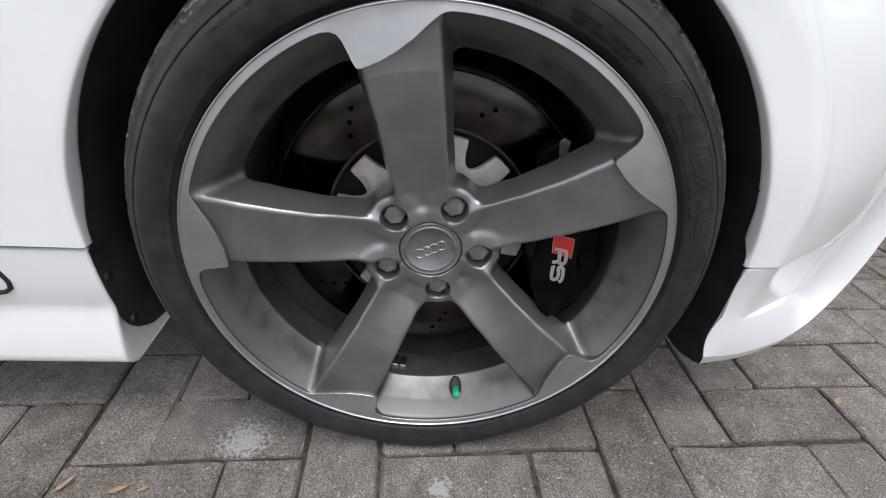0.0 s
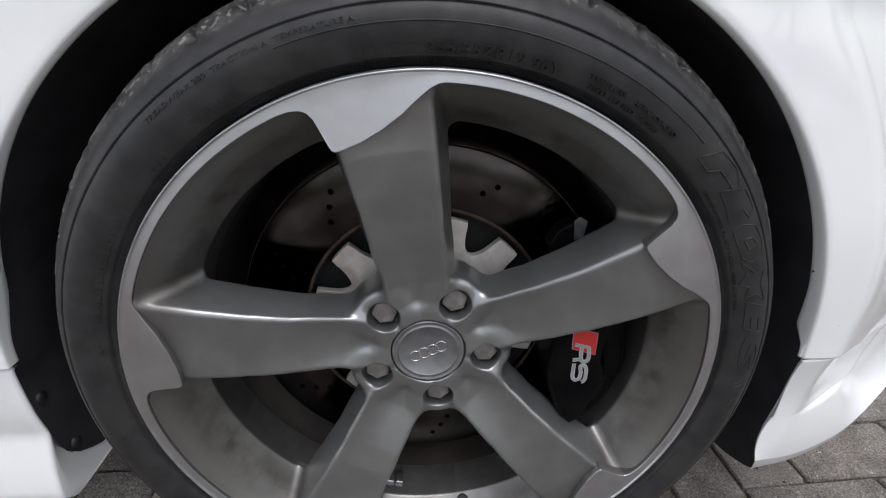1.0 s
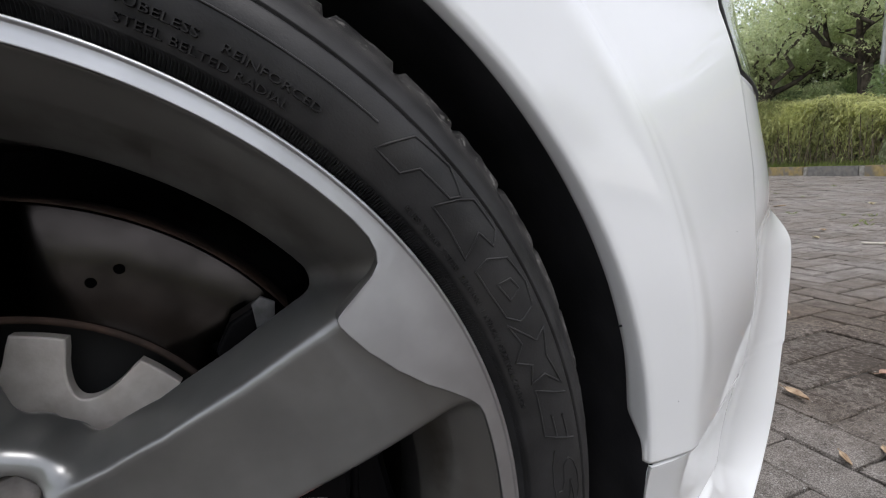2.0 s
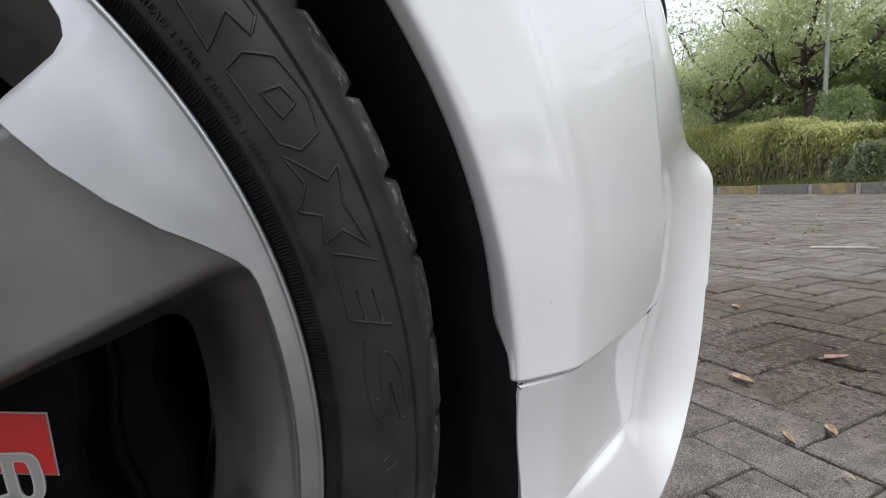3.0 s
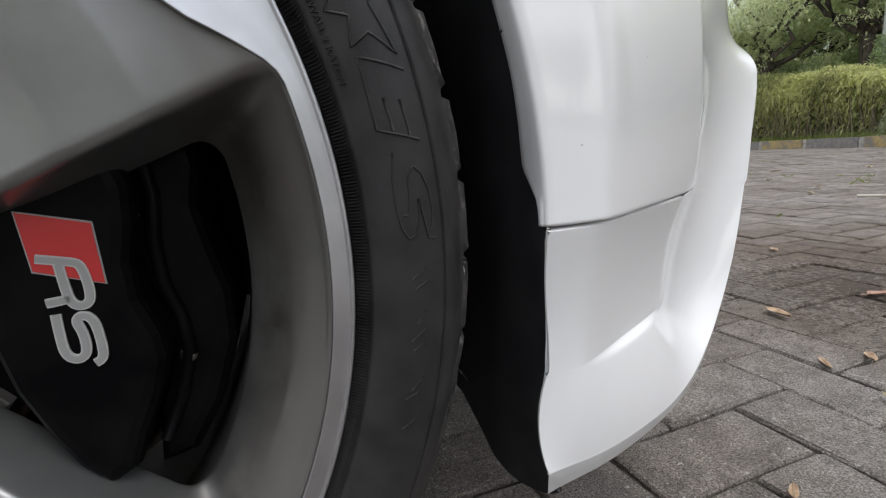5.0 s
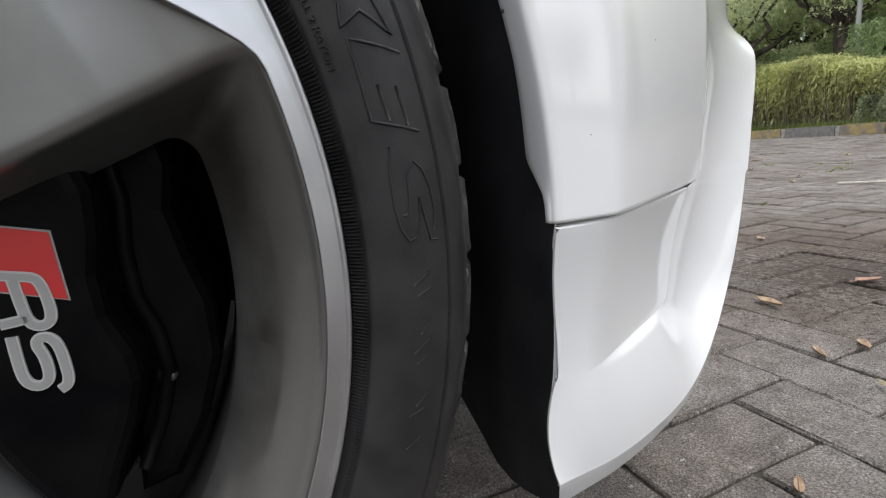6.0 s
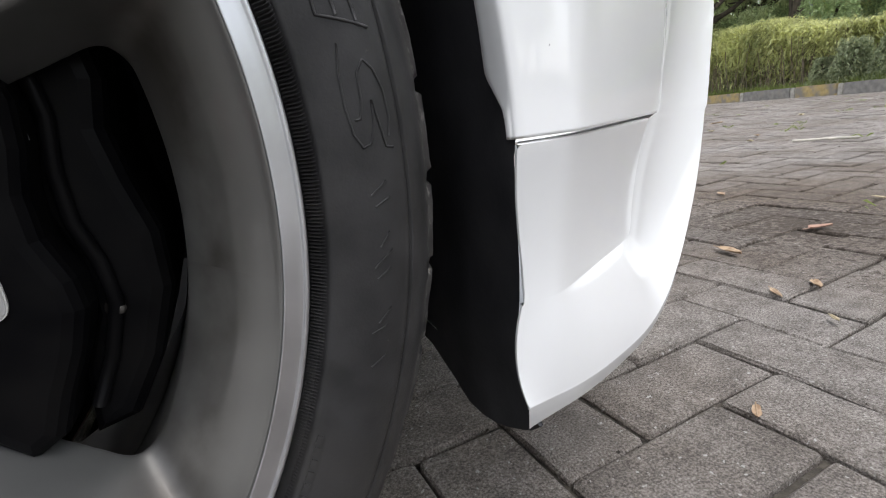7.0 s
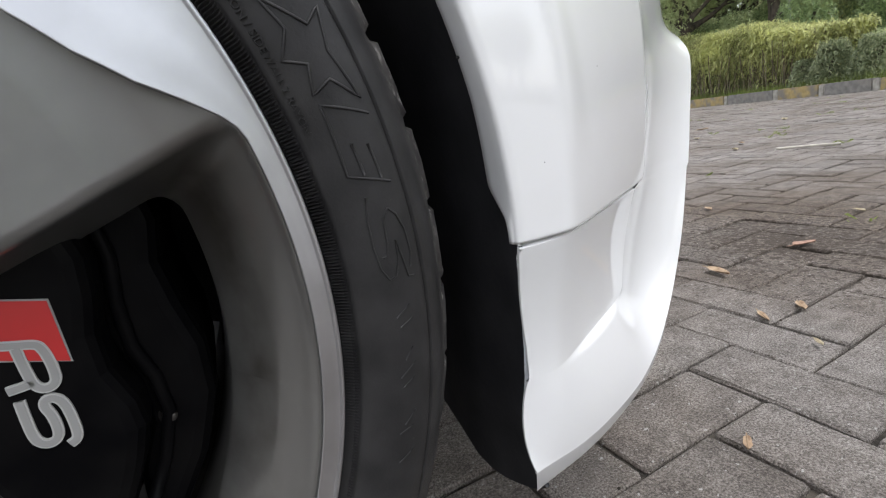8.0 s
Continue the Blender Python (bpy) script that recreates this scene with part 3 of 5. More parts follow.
def spoke_mesh():
    nr, na, ny = 180, 210, 74
    r = np.linspace(0.030, 0.2475, nr)
    da = 72.0 / (na - 2)
    a = (np.arange(na) - 0.5) * da - 36.0 + SPOKE
    y = np.linspace(-0.002, 0.092, ny)
    R, A, Y = np.meshgrid(r, a, y, indexing="ij")
    solid = None
    for turn in (-72, 0, 72):
        edge_a = np.interp(R, (0.03, 0.07, 0.093, 0.12, 0.16, 0.2105, 0.25), (128, 122, 116.5, 113.0, 110.3, 108.7, 108.2)) + turn
        edge_b = np.interp(R, (0.03, 0.07, 0.10, 0.13, 0.165, 0.20, 0.243), (68, 75.5, 80.5, 84.3, 86.5, 88.0, 89.4)) + turn
        mid, half = (edge_a + edge_b) / 2, (edge_a - edge_b) / 2
        across = np.clip((A - mid) / half, -1.15, 1.15)
        hollow = np.interp(R, (0.03, 0.045, 0.075, 0.11, 0.16, 0.20), (0.0005, 0.0060, 0.0075, 0.0048, 0.0022, 0.0008))
        yf = face_depth(R) + hollow * (1 - across ** 2) - 0.35 * hollow
        below = np.maximum(Y - yf, 0)
        ua = R * np.radians(edge_a - A) + 0.26 * below - 0.002
        ub = R * np.radians(A - edge_b) + 0.26 * below - 0.002
        d = smax(smax(-ua, -ub, 0.004), yf - Y, 0.0048)
        d = smax(d, Y - (yf + np.interp(R, (0.05, 0.12, 0.25), (0.040, 0.036, 0.044))), 0.004)
        solid = d if solid is None else smin(solid, d, 0.006)
    # the sloping outer wall of the windows
    wall = np.interp(Y, (-0.01, 0.0055, 0.010, 0.025, 0.050, 0.10), (0.2475, 0.2470, 0.2440, 0.2318, 0.2140, 0.2122))
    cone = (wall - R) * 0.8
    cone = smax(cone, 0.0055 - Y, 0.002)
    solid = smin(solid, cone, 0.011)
    # hub with five bolt bosses
    X, Z = R * np.cos(np.radians(A)), R * np.sin(np.radians(A))
    hub = smax(R - 0.046, 0.0415 - Y, 0.006)
    for k in (-2, -1, 0, 1, 2):
        b = radians(64.4 + 72 * k)
        rho = np.hypot(X - 0.056 * math.cos(b), Z - 0.056 * math.sin(b))
        hub = smin(hub, smax(rho - 0.0255 - 0.10 * np.maximum(Y - 0.044, 0), 0.0415 - Y, 0.009), 0.007)
    hub = np.maximum(hub, Y - 0.074)
    solid = smin(solid, hub, 0.013)
    for k in (-2, -1, 0, 1, 2):
        b = radians(64.4 + 72 * k)
        rho = np.hypot(X - 0.056 * math.cos(b), Z - 0.056 * math.sin(b))
        solid = smax(solid, -np.maximum(rho - 0.0146, Y - 0.064), 0.0022)
    solid = smax(solid, -np.maximum(R - 0.0352, Y - 0.050), 0.001)
    pos, faces, normal = surface_nets(solid, (r[0], a[0], y[0]), (r[1] - r[0], da, y[1] - y[0]))
    rr, aa, yy = pos.T
    c, s = np.cos(np.radians(aa)), np.sin(np.radians(aa))
    v = np.stack([rr * c, yy, rr * s], 1)
    gr, ga, gy = normal[:, 0], normal[:, 1] / (np.radians(1.0) * rr), normal[:, 2]
    nn = np.stack([gr * c - ga * s, gy, gr * s + ga * c], 1)
    nn /= np.linalg.norm(nn, axis=1)[:, None] + 1e-9
    # wind the faces along the field's slope
    p = v[faces]
    fn = np.cross(p[:, 1] - p[:, 0], p[:, 2] - p[:, 0])
    bad = (fn * nn[faces].mean(1)).sum(1) < 0
    faces[bad] = faces[bad][:, ::-1]
    me = mesh("spoke", v.tolist(), faces.tolist(), alloy)
    me.normals_split_custom_set_from_vertices([tuple(q) for q in nn])
    return me


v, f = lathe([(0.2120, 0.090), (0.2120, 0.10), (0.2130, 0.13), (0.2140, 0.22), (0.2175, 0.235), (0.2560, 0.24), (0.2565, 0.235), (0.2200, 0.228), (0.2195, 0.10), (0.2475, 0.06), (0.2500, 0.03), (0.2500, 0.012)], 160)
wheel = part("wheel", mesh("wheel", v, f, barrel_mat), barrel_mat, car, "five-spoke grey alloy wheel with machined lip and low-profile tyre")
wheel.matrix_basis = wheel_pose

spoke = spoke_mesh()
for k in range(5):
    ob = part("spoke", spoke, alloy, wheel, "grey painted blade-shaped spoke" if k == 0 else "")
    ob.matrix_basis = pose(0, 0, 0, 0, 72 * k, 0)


def lip():
    """The machined lip with its five lands, one bright ring."""
    phi = (-24, -20.8, -19.6, -18.4, -16.5, -13.5, -9.7, -5.5, -2.2, -0.7, 0.0, 0.35, 0.75, 1.05, 1.6, 2.6, 4.2, 6.5, 48)
    rin = (0.2466, 0.2466, 0.2456, 0.2428, 0.2365, 0.2264, 0.2180, 0.2124, 0.2106, 0.2104, 0.2112, 0.2135, 0.2260, 0.2350, 0.2405, 0.2437, 0.2458, 0.2466, 0.2466)
    rows = []
    steps = 1800
    for i in range(steps):
        a = 360.0 * i / steps
        p = (a - 108.55 + 24) % 72 - 24
        r0 = float(np.interp(p, phi, rin))
        c, s = math.cos(radians(a)), math.sin(radians(a))
        def face(r):
            return 0.0010 + 0.0022 * (r - 0.2105) / 0.0430
        t0 = face(r0)
        row = [(r0 + 0.0006, 0.0125), (r0, 0.0066), (r0, t0 + 0.0006), (r0 + 0.00012, t0 + 0.0002), (r0 + 0.0004, t0), (r0 + 0.0007, face(r0 + 0.0007))]
        for q in (0.33, 0.66, 1.0):
            r = r0 + 0.0007 + (0.2532 - r0 - 0.0007) * q
            row.append((r, face(r)))
        row += [(0.2535, 0.0031), (0.2537, 0.0027), (0.2540, 0.0020), (0.2546, 0.0015), (0.2552, 0.0018), (0.2556, 0.0026), (0.2558, 0.005), (0.2558, 0.012)]
        rows.append([(r * c, y, r * s) for r, y in row])
    return grid(rows + rows[:1])


v, f = lip()
lip_me = mesh("machined_lip", v, f, polished)
lip_me.materials.append(alloy)
wide = len(v) // 1801 - 1
lip_me.polygons.foreach_set("material_index", [1 if i % wide < 2 else 0 for i in range(len(f))])
part("machined_lip", lip_me, polished, wheel, "bright machined lip with five flat lands")


def tyre():
    prof = [(0.2548, 0.016), (0.2562, 0.0135), (0.2598, 0.0115), (0.2614, 0.0078), (0.2624, 0.0048), (0.2631, 0.0031), (0.2642, 0.0022), (0.2670, 0.0012), (0.2720, -0.0004), (0.2790, -0.0019), (0.2838, -0.0022), (0.2890, -0.0010), (0.2934, 0.0013), (0.2941, 0.0020), (0.2944, 0.0034), (0.2952, 0.0038), (0.2956, 0.0024), (0.2964, 0.0028), (0.3000, 0.0055), (0.3050, 0.0112), (0.3095, 0.0185), (0.3120, 0.0235), (0.3150, 0.0270), (0.3185, 0.0340), (0.3215, 0.0440), (0.3235, 0.056), (0.3240, 0.066), (0.317, 0.067), (0.317, 0.074), (0.3245, 0.075), (0.3255, 0.108), (0.318, 0.109), (0.318, 0.118), (0.3258, 0.119), (0.3250, 0.175), (0.3215, 0.205), (0.312, 0.228), (0.300, 0.243), (0.28, 0.248), (0.262, 0.242), (0.2555, 0.235)]
    blocks = 50
    per = 10
    steps = blocks * per
    v, f, n = [], [], len(prof)
    for i in range(steps):
        a = 2 * math.pi * i / steps + radians(4.9)
        c, s = math.cos(a), math.sin(a)
        cut = i % per == 0
        rough = noise.noise(Vector((30 * c, 30 * s, 3.0)))
        for k, (r, y) in enumerate(prof):
            if 20 <= k <= 26:
                r += 0.0007 * noise.noise(Vector((90 * c, 90 * s, k * 1.3))) + 0.0004 * rough
                if cut and 21 <= k <= 25:
                    r -= 0.0055
            x, z = r * c, r * s
            if z < -ZC * 0.93:
                y -= 0.004 * float(sm((-z - ZC * 0.93) / 0.02)) * float(np.clip((0.13 - y) / 0.1, -1, 1)) if k < n - 4 else 0
            v.append((x, y, max(z, -ZC + 0.001)))
    for i in range(steps):
        j = (i + 1) % steps
        for k in range(n - 1):
            f.append((i * n + k, i * n + k + 1, j * n + k + 1, j * n + k))
    return v, f


part("tyre", mesh("tyre", *tyre(), rubber), rubber, wheel, "black low-profile tyre with worn shoulder blocks")

v, f = [], []
for i in range(2400):
    a = 2 * math.pi * i / 2400
    h = 0.0014 if i % 2 else 0.0
    v += [(r * math.cos(a), y - 0.0004 - h * k, r * math.sin(a)) for r, y, k in ((0.2570, 0.0122, 0), (0.2576, 0.0112, 1), (0.2610, 0.0082, 1), (0.2624, 0.0046, 0))]
for i in range(2400):
    j = (i + 1) % 2400
    f += [(4 * i + k, 4 * i + k + 1, 4 * j + k + 1, 4 * j + k) for k in range(3)]
part("bead_rib_band", mesh("bead_rib_band", v, f, rubber, False), rubber, wheel, "finely ribbed black band beside the rim")

# bolts, cap, valve
bm = bmesh.new()
ring = []
for r, y in ((0.0124, 0.060), (0.0124, 0.0492), (0.0117, 0.0480), (0.0090, 0.0471), (0.0035, 0.0466)):
    ring.append([bm.verts.new((r * math.cos(radians(60 * k + 15)), y, r * math.sin(radians(60 * k + 15)))) for k in range(6)])
for a, b in zip(ring, ring[1:]):
    for k in range(6):
        bm.faces.new((a[k], a[(k + 1) % 6], b[(k + 1) % 6], b[k]))
bm.faces.new(ring[-1])
bmesh.ops.bevel(bm, geom=[e for e in bm.edges if abs(e.verts[0].co.y - e.verts[1].co.y) > 0.008], offset=0.0018, segments=2, affect="EDGES")
bmesh.ops.recalc_face_normals(bm, faces=bm.faces)
bolt_me = bpy.data.meshes.new("wheel_bolt")
bm.to_mesh(bolt_me)
bm.free()
bolt_me.materials.append(bolt_mat)
for k in range(5):
    a = radians(64.4 - 72 * k)
    ob = part("wheel_bolt", bolt_me, bolt_mat, wheel, "grey hexagonal bolt cap" if k == 0 else "")
    ob.matrix_basis = pose(0.056 * math.cos(a), 0, 0.056 * math.sin(a), 0, 17 * k, 0)
v, f = lathe([(0.0, 0.0400), (0.0270, 0.0400), (0.0274, 0.0392), (0.0284, 0.0384), (0.0290, 0.0392), (0.0296, 0.0398), (0.0318, 0.0396), (0.0326, 0.0386), (0.0337, 0.0386), (0.0342, 0.0396), (0.0342, 0.050)], 96)
part("centre_cap", mesh("centre_cap", v, f, cap_mat), cap_mat, wheel, "round grey centre cap with ringed emblem")
for k in range(4):
    ca = radians(24)
    d = (k - 1.5) * 0.0088
    pts = [(d * math.cos(ca) + 0.0056 * math.cos(t), 0.0398, d * math.sin(ca) + 0.0056 * math.sin(t)) for t in np.linspace(0, 2 * math.pi, 33)[:-1]]
    part("emblem_ring", mesh("emblem_ring", *tube(pts, 0.0006, 6, True), chrome), chrome, wheel)
va = radians(-79.6)
v, f = lathe([(0.0, -0.012), (0.0035, -0.012), (0.0046, -0.011), (0.0050, -0.009), (0.0050, 0.004), (0.0036, 0.005), (0.0036, 0.016)], 24)
ob = part("valve_cap", mesh("valve_cap", v, f, green_mat), green_mat, wheel, "green metal valve cap")
ob.matrix_basis = pose(0.2245 * math.cos(va), 0.0325, 0.2245 * math.sin(va), 0, 0, 0) @ pose(0, 0, 0, -8, 0, 0)
# black oval on the wall stands in for the recess's shaded depth
v, f = lathe([(0.0, 0.0), (0.0075, 0.0), (0.0082, -0.0012), (0.0072, -0.002)], 28)
ob = part("valve_recess", mesh("valve_recess", v, f, black_mat), black_mat, wheel, "black disc in place of the shaded recess round the valve")
ob.matrix_basis = pose(0.2215 * math.cos(va), 0.0362, 0.2215 * math.sin(va), 0, 0, 0) @ pose(0, 0, 0, -54, 0, 0) @ Matrix.Diagonal((1.0, 1.0, 1.7, 1))
for k in range(2):
    a = radians(-101.8 + 2.9 * k)
    bm = bmesh.new()
    bmesh.ops.create_cube(bm, size=1.0, matrix=Matrix.Diagonal((0.0085, 0.017, 0.004, 1)))
    bmesh.ops.bevel(bm, geom=bm.edges[:], offset=0.0008, segments=2, affect="EDGES")
    ob = part("balance_weight", bm, chrome, wheel, "small silver stick-on balance weight" if k == 0 else "")
    ob.matrix_basis = pose(0, 0, 0, 0, -math.degrees(a) - 90, 0) @ pose(0, 0.072, -0.2115)

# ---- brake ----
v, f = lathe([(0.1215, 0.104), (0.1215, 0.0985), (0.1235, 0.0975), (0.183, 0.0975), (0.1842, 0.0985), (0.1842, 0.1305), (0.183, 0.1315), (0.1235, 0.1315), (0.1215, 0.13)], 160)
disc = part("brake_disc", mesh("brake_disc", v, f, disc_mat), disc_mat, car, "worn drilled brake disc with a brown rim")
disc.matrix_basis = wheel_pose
v, f = lathe([(0.1842, 0.0992), (0.1852, 0.0998), (0.1852, 0.1300), (0.1842, 0.1306)], 160)
part("rusty_rim", mesh("rusty_rim", v, f, rust_mat), rust_mat, disc, "rust-brown outer rim")
v, f = lathe([(0.1216, 0.0990), (0.1212, 0.0962), (0.1240, 0.0960), (0.1248, 0.0976)], 120)
part("rusty_step", mesh("rusty_step", v, f, rust_mat), rust_mat, disc, "rust-brown inner step")
# dark sheet that stands in for the shade behind the bell's slots
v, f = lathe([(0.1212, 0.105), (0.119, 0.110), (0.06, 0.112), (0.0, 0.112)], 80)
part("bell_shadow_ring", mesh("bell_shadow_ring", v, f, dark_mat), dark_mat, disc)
outline = []
for i in range(480):
    a = 360 * i / 480
    p = abs((a - 61.5 + 15) % 30 - 15)            # distance from the middle of a slot
    w = float(sm((p - 5.0) / 4.2))
    r = 0.0865 + 0.0300 * w
    if w < 0.999 and p < 9.2:
        r = 0.0865 + 0.0300 * min(1.0, max(0.0, 1 - math.sqrt(max(0.0, 1 - (p / 8.4) ** 2)) if p < 8.4 else 1.0))
    outline.append((r * math.cos(radians(a)), r * math.sin(radians(a))))
part("disc_bell", slab(outline, 0.0900, 0.0975, 0.0012), bell_mat, disc, "pale aluminium bell with finger-like lugs")
# flat black discs painted as the shaded depth of the drilled holes
hole_v, hole_f = lathe([(0.0, 0.0), (0.0022, 0.0), (0.0029, 0.0003)], 14)
hole_me = mesh("drill_hole", hole_v, hole_f, hole_mat)
for g in range(12):
    row = ((-3.7, 0.165), (0.0, 0.154), (3.7, 0.142)) if g % 6 != 4 else ((-1.1, 0.1575), (2.9, 0.1465))
    for da, r in row:
        a = radians(126.3 + 30 * g + da)
        ob = part("drill_hole", hole_me, hole_mat, disc)
        ob.matrix_basis = pose(r * math.cos(a), 0.0971, r * math.sin(a))

# caliper: a broad black body over the front of the disc
body = [(0.1335, 0.104), (0.146, 0.100), (0.158, 0.076), (0.166, 0.054), (0.1715, 0.042), (0.1740, 0.033), (0.1728, 0.017), (0.1695, 0.002), (0.1700, -0.014), (0.1755, -0.030), (0.1765, -0.042), (0.1715, -0.058), (0.164, -0.074), (0.158, -0.090), (0.146, -0.097), (0.136, -0.085), (0.1280, -0.068), (0.1200, -0.046), (0.1165, -0.026), (0.1175, -0.008), (0.1190, 0.010), (0.1200, 0.036), (0.1220, 0.062), (0.1260, 0.085)]
caliper = part("brake_caliper", slab(body, 0.0353, 0.094, 0.007), cal_mat, car, "large black brake caliper with red and grey badge")
caliper.matrix_basis = wheel_pose
bridge = [(0.150, 0.108), (0.164, 0.112), (0.182, 0.092), (0.194, 0.066), (0.1985, 0.040), (0.1950, 0.022), (0.1985, 0.002), (0.2040, -0.020), (0.2035, -0.045), (0.1930, -0.075), (0.178, -0.100), (0.160, -0.104), (0.163, -0.072), (0.172, -0.05), (0.172, -0.028), (0.166, -0.008), (0.167, 0.018), (0.170, 0.036), (0.160, 0.066)]
part("bridge", slab(bridge, 0.056, 0.150, 0.008), cal_mat, caliper, "black caliper bridge")
rib = [(0.1560, 0.092, 0.0), (0.1685, 0.060, 0.0), (0.1765, 0.040, 0.0), (0.1780, 0.028, 0.0), (0.1755, 0.008, 0.0), (0.1760, -0.012, 0.0), (0.1810, -0.028, 0.0), (0.1825, -0.046, 0.0), (0.1755, -0.068, 0.0), (0.166, -0.088, 0.0)]
part("ridge", mesh("ridge", *tube([(x, 0.0545, z) for x, z, _ in rib], 0.0030, 10), cal_mat), cal_mat, caliper)
v, f = lathe([(0.0, -0.004), (0.0016, -0.004), (0.0022, -0.0032), (0.0022, 0.0), (0.0058, 0.0005), (0.0064, 0.003), (0.0064, 0.012)], 20)
ob = part("bleed_screw", mesh("bleed_screw", v, f, dark_steel), dark_steel, caliper, "small steel bleed screw")
ob.matrix_basis = pose(0.1828, 0.0560, -0.0490)
spring = [(0.132, 0.122), (0.137, 0.126), (0.144, 0.122), (0.143, 0.112), (0.141, 0.102), (0.139, 0.090), (0.135, 0.090), (0.134, 0.105)]
part("pad_spring", slab(spring, 0.0640, 0.0660, 0.0006), dull_steel, caliper, "bent steel pad spring")
pad = [(0.112, 0.098), (0.120, 0.113), (0.133, 0.120), (0.134, 0.094), (0.118, 0.084)]
part("brake_pad", slab(pad, 0.066, 0.084, 0.002), cal_mat, caliper, "black brake pad edge")


def stroke(pairs, width):
    """A flat bar that follows a line of points."""
    pts = [Vector(p) for p in pairs]
    left, right = [], []
    for i, p in enumerate(pts):
        a, b = pts[max(i - 1, 0)], pts[min(i + 1, len(pts) - 1)]
        d = (b - a).normalized()
        nrm = Vector((-d.y, d.x))
        k = 1.0
        if 0 < i < len(pts) - 1:
            d0, d1 = (p - pts[i - 1]).normalized(), (pts[i + 1] - p).normalized()
            k = 1 / max(0.6, math.sqrt((1 + d0.dot(d1)) / 2))
        left.append(p + nrm * width / 2 * k)
        right.append(p - nrm * width / 2 * k)
    return [tuple(q) for q in left + right[::-1]]


red = [(0.1355, 0.0264), (0.1592, 0.0200), (0.1600, -0.0046), (0.1372, 0.0032)]
border = [(x + 0.0006 * (1 if x > 0.15 else -1), z + 0.0006 * (1 if z > 0.01 else -1)) for x, z in red]
part("badge_border", slab(border, 0.0349, 0.0375), badge_fill, caliper, "thin grey border of the badge")
part("badge_field", slab(red, 0.0346, 0.0373), red_mat, caliper, "red slanted badge field")


strokes = [[(0.1388, 0.0081), (0.1468, 0.0062), (0.1513, 0.0052), (0.1530, 0.0036), (0.1541, -0.0020), (0.1543, -0.0088), (0.1532, -0.0118), (0.1508, -0.0129), (0.1484, -0.0121), (0.1470, -0.0098), (0.1464, -0.0058), (0.1458, 0.0052)],
           [(0.1473, -0.0092), (0.1440, -0.0097), (0.1390, -0.0101)],
           [(0.1412, -0.0150), (0.1411, -0.0220), (0.1412, -0.0300), (0.1425, -0.0335), (0.1453, -0.0350), (0.1480, -0.0338), (0.1492, -0.0308), (0.1490, -0.0240), (0.1474, -0.0192), (0.1488, -0.0167), (0.1518, -0.0172), (0.1538, -0.0205), (0.1544, -0.0268), (0.1545, -0.0335), (0.1535, -0.0365), (0.1510, -0.0376)]]
for line in strokes:
    b = smoothed(line, 2)
    bar = part("badge_bar", slab(stroke(b, 0.0037), 0.0343, 0.0375), badge_mat, caliper, "light grey badge stroke")
    part("infill", slab(stroke(b, 0.0024), 0.0341, 0.0370), badge_fill, bar, "grey infill")
wire = smoothed([(0.1590, 0.0435, 0.0700), (0.1640, 0.0430, 0.0560), (0.1690, 0.0435, 0.0400), (0.1718, 0.0450, 0.0300), (0.1722, 0.0480, 0.0200)], 2)
part("retaining_wire", mesh("retaining_wire", *tube(wire, 0.0011, 8), dull_steel), dull_steel, caliper, "bent steel retaining wire")

# ---- raised marks on the sidewall ----
def tyre_depth(r):
    return float(np.interp(r, (0.2624, 0.2631, 0.2642, 0.2670, 0.2720, 0.2790, 0.2838, 0.2890, 0.2934), (0.0048, 0.0031, 0.0022, 0.0012, -0.0004, -0.0019, -0.0022, -0.0010, 0.0013)))


def flat_text(words):
    cu = bpy.data.curves.new("marks", "FONT")
    cu.body, cu.size, cu.extrude, cu.resolution_u = words, 1.0, 0.0, 2
    ob = new("marks", cu)
    me = bpy.data.meshes.new_from_object(ob.evaluated_get(bpy.context.evaluated_depsgraph_get()))
    bpy.data.objects.remove(ob)
    return me


def round_text(words, start, end, base, height, rise=0.0011, mat=rubber):
    """Words bent round the wheel, clockwise from one angle to the other."""
    me = flat_text(words)
    w = max(v.co.x for v in me.vertices)
    x0 = min(v.co.x for v in me.vertices)
    bm = bmesh.new()
    bm.from_mesh(me)
    bmesh.ops.triangulate(bm, faces=bm.faces[:])
    out = bmesh.ops.extrude_face_region(bm, geom=bm.faces[:])
    lower = {e for e in out["geom"] if isinstance(e, bmesh.types.BMVert)}
    for v in bm.verts:
        a = radians(start + (end - start) * (v.co.x - x0) / (w - x0))
        r = base + height * v.co.y / 0.69
        y = tyre_depth(r) + (0.0008 if v in lower else -rise)
        v.co = (r * math.cos(a), y, r * math.sin(a))
    bmesh.ops.recalc_face_normals(bm, faces=bm.faces[:])
    return part("raised_lettering", bm, mat, wheel)


round_text("255/35ZR19 96Y", 90.8, 71.6, 0.2650, 0.0072, 0.0019)
round_text("TUBELESS    REINFORCED", 67.6, 51.3, 0.2714, 0.0033, 0.0020)
round_text("STEEL BELTED RADIAL", 67.1, 53.6, 0.2652, 0.0033, 0.0020)
round_text("TREADWEAR 280  TRACTION A  TEMPERATURE A", 130.3, 99.5, 0.2868, 0.0032, 0.0007)
round_text("PLIES: TREAD 2 STEEL  2 RAYON  1 NYLON / SIDEWALL 2 RAYON", 40.3, 14.4, 0.2652, 0.0025, 0.0010)
round_text("DOT", 172.9, 169.0, 0.2668, 0.0034, 0.0005)


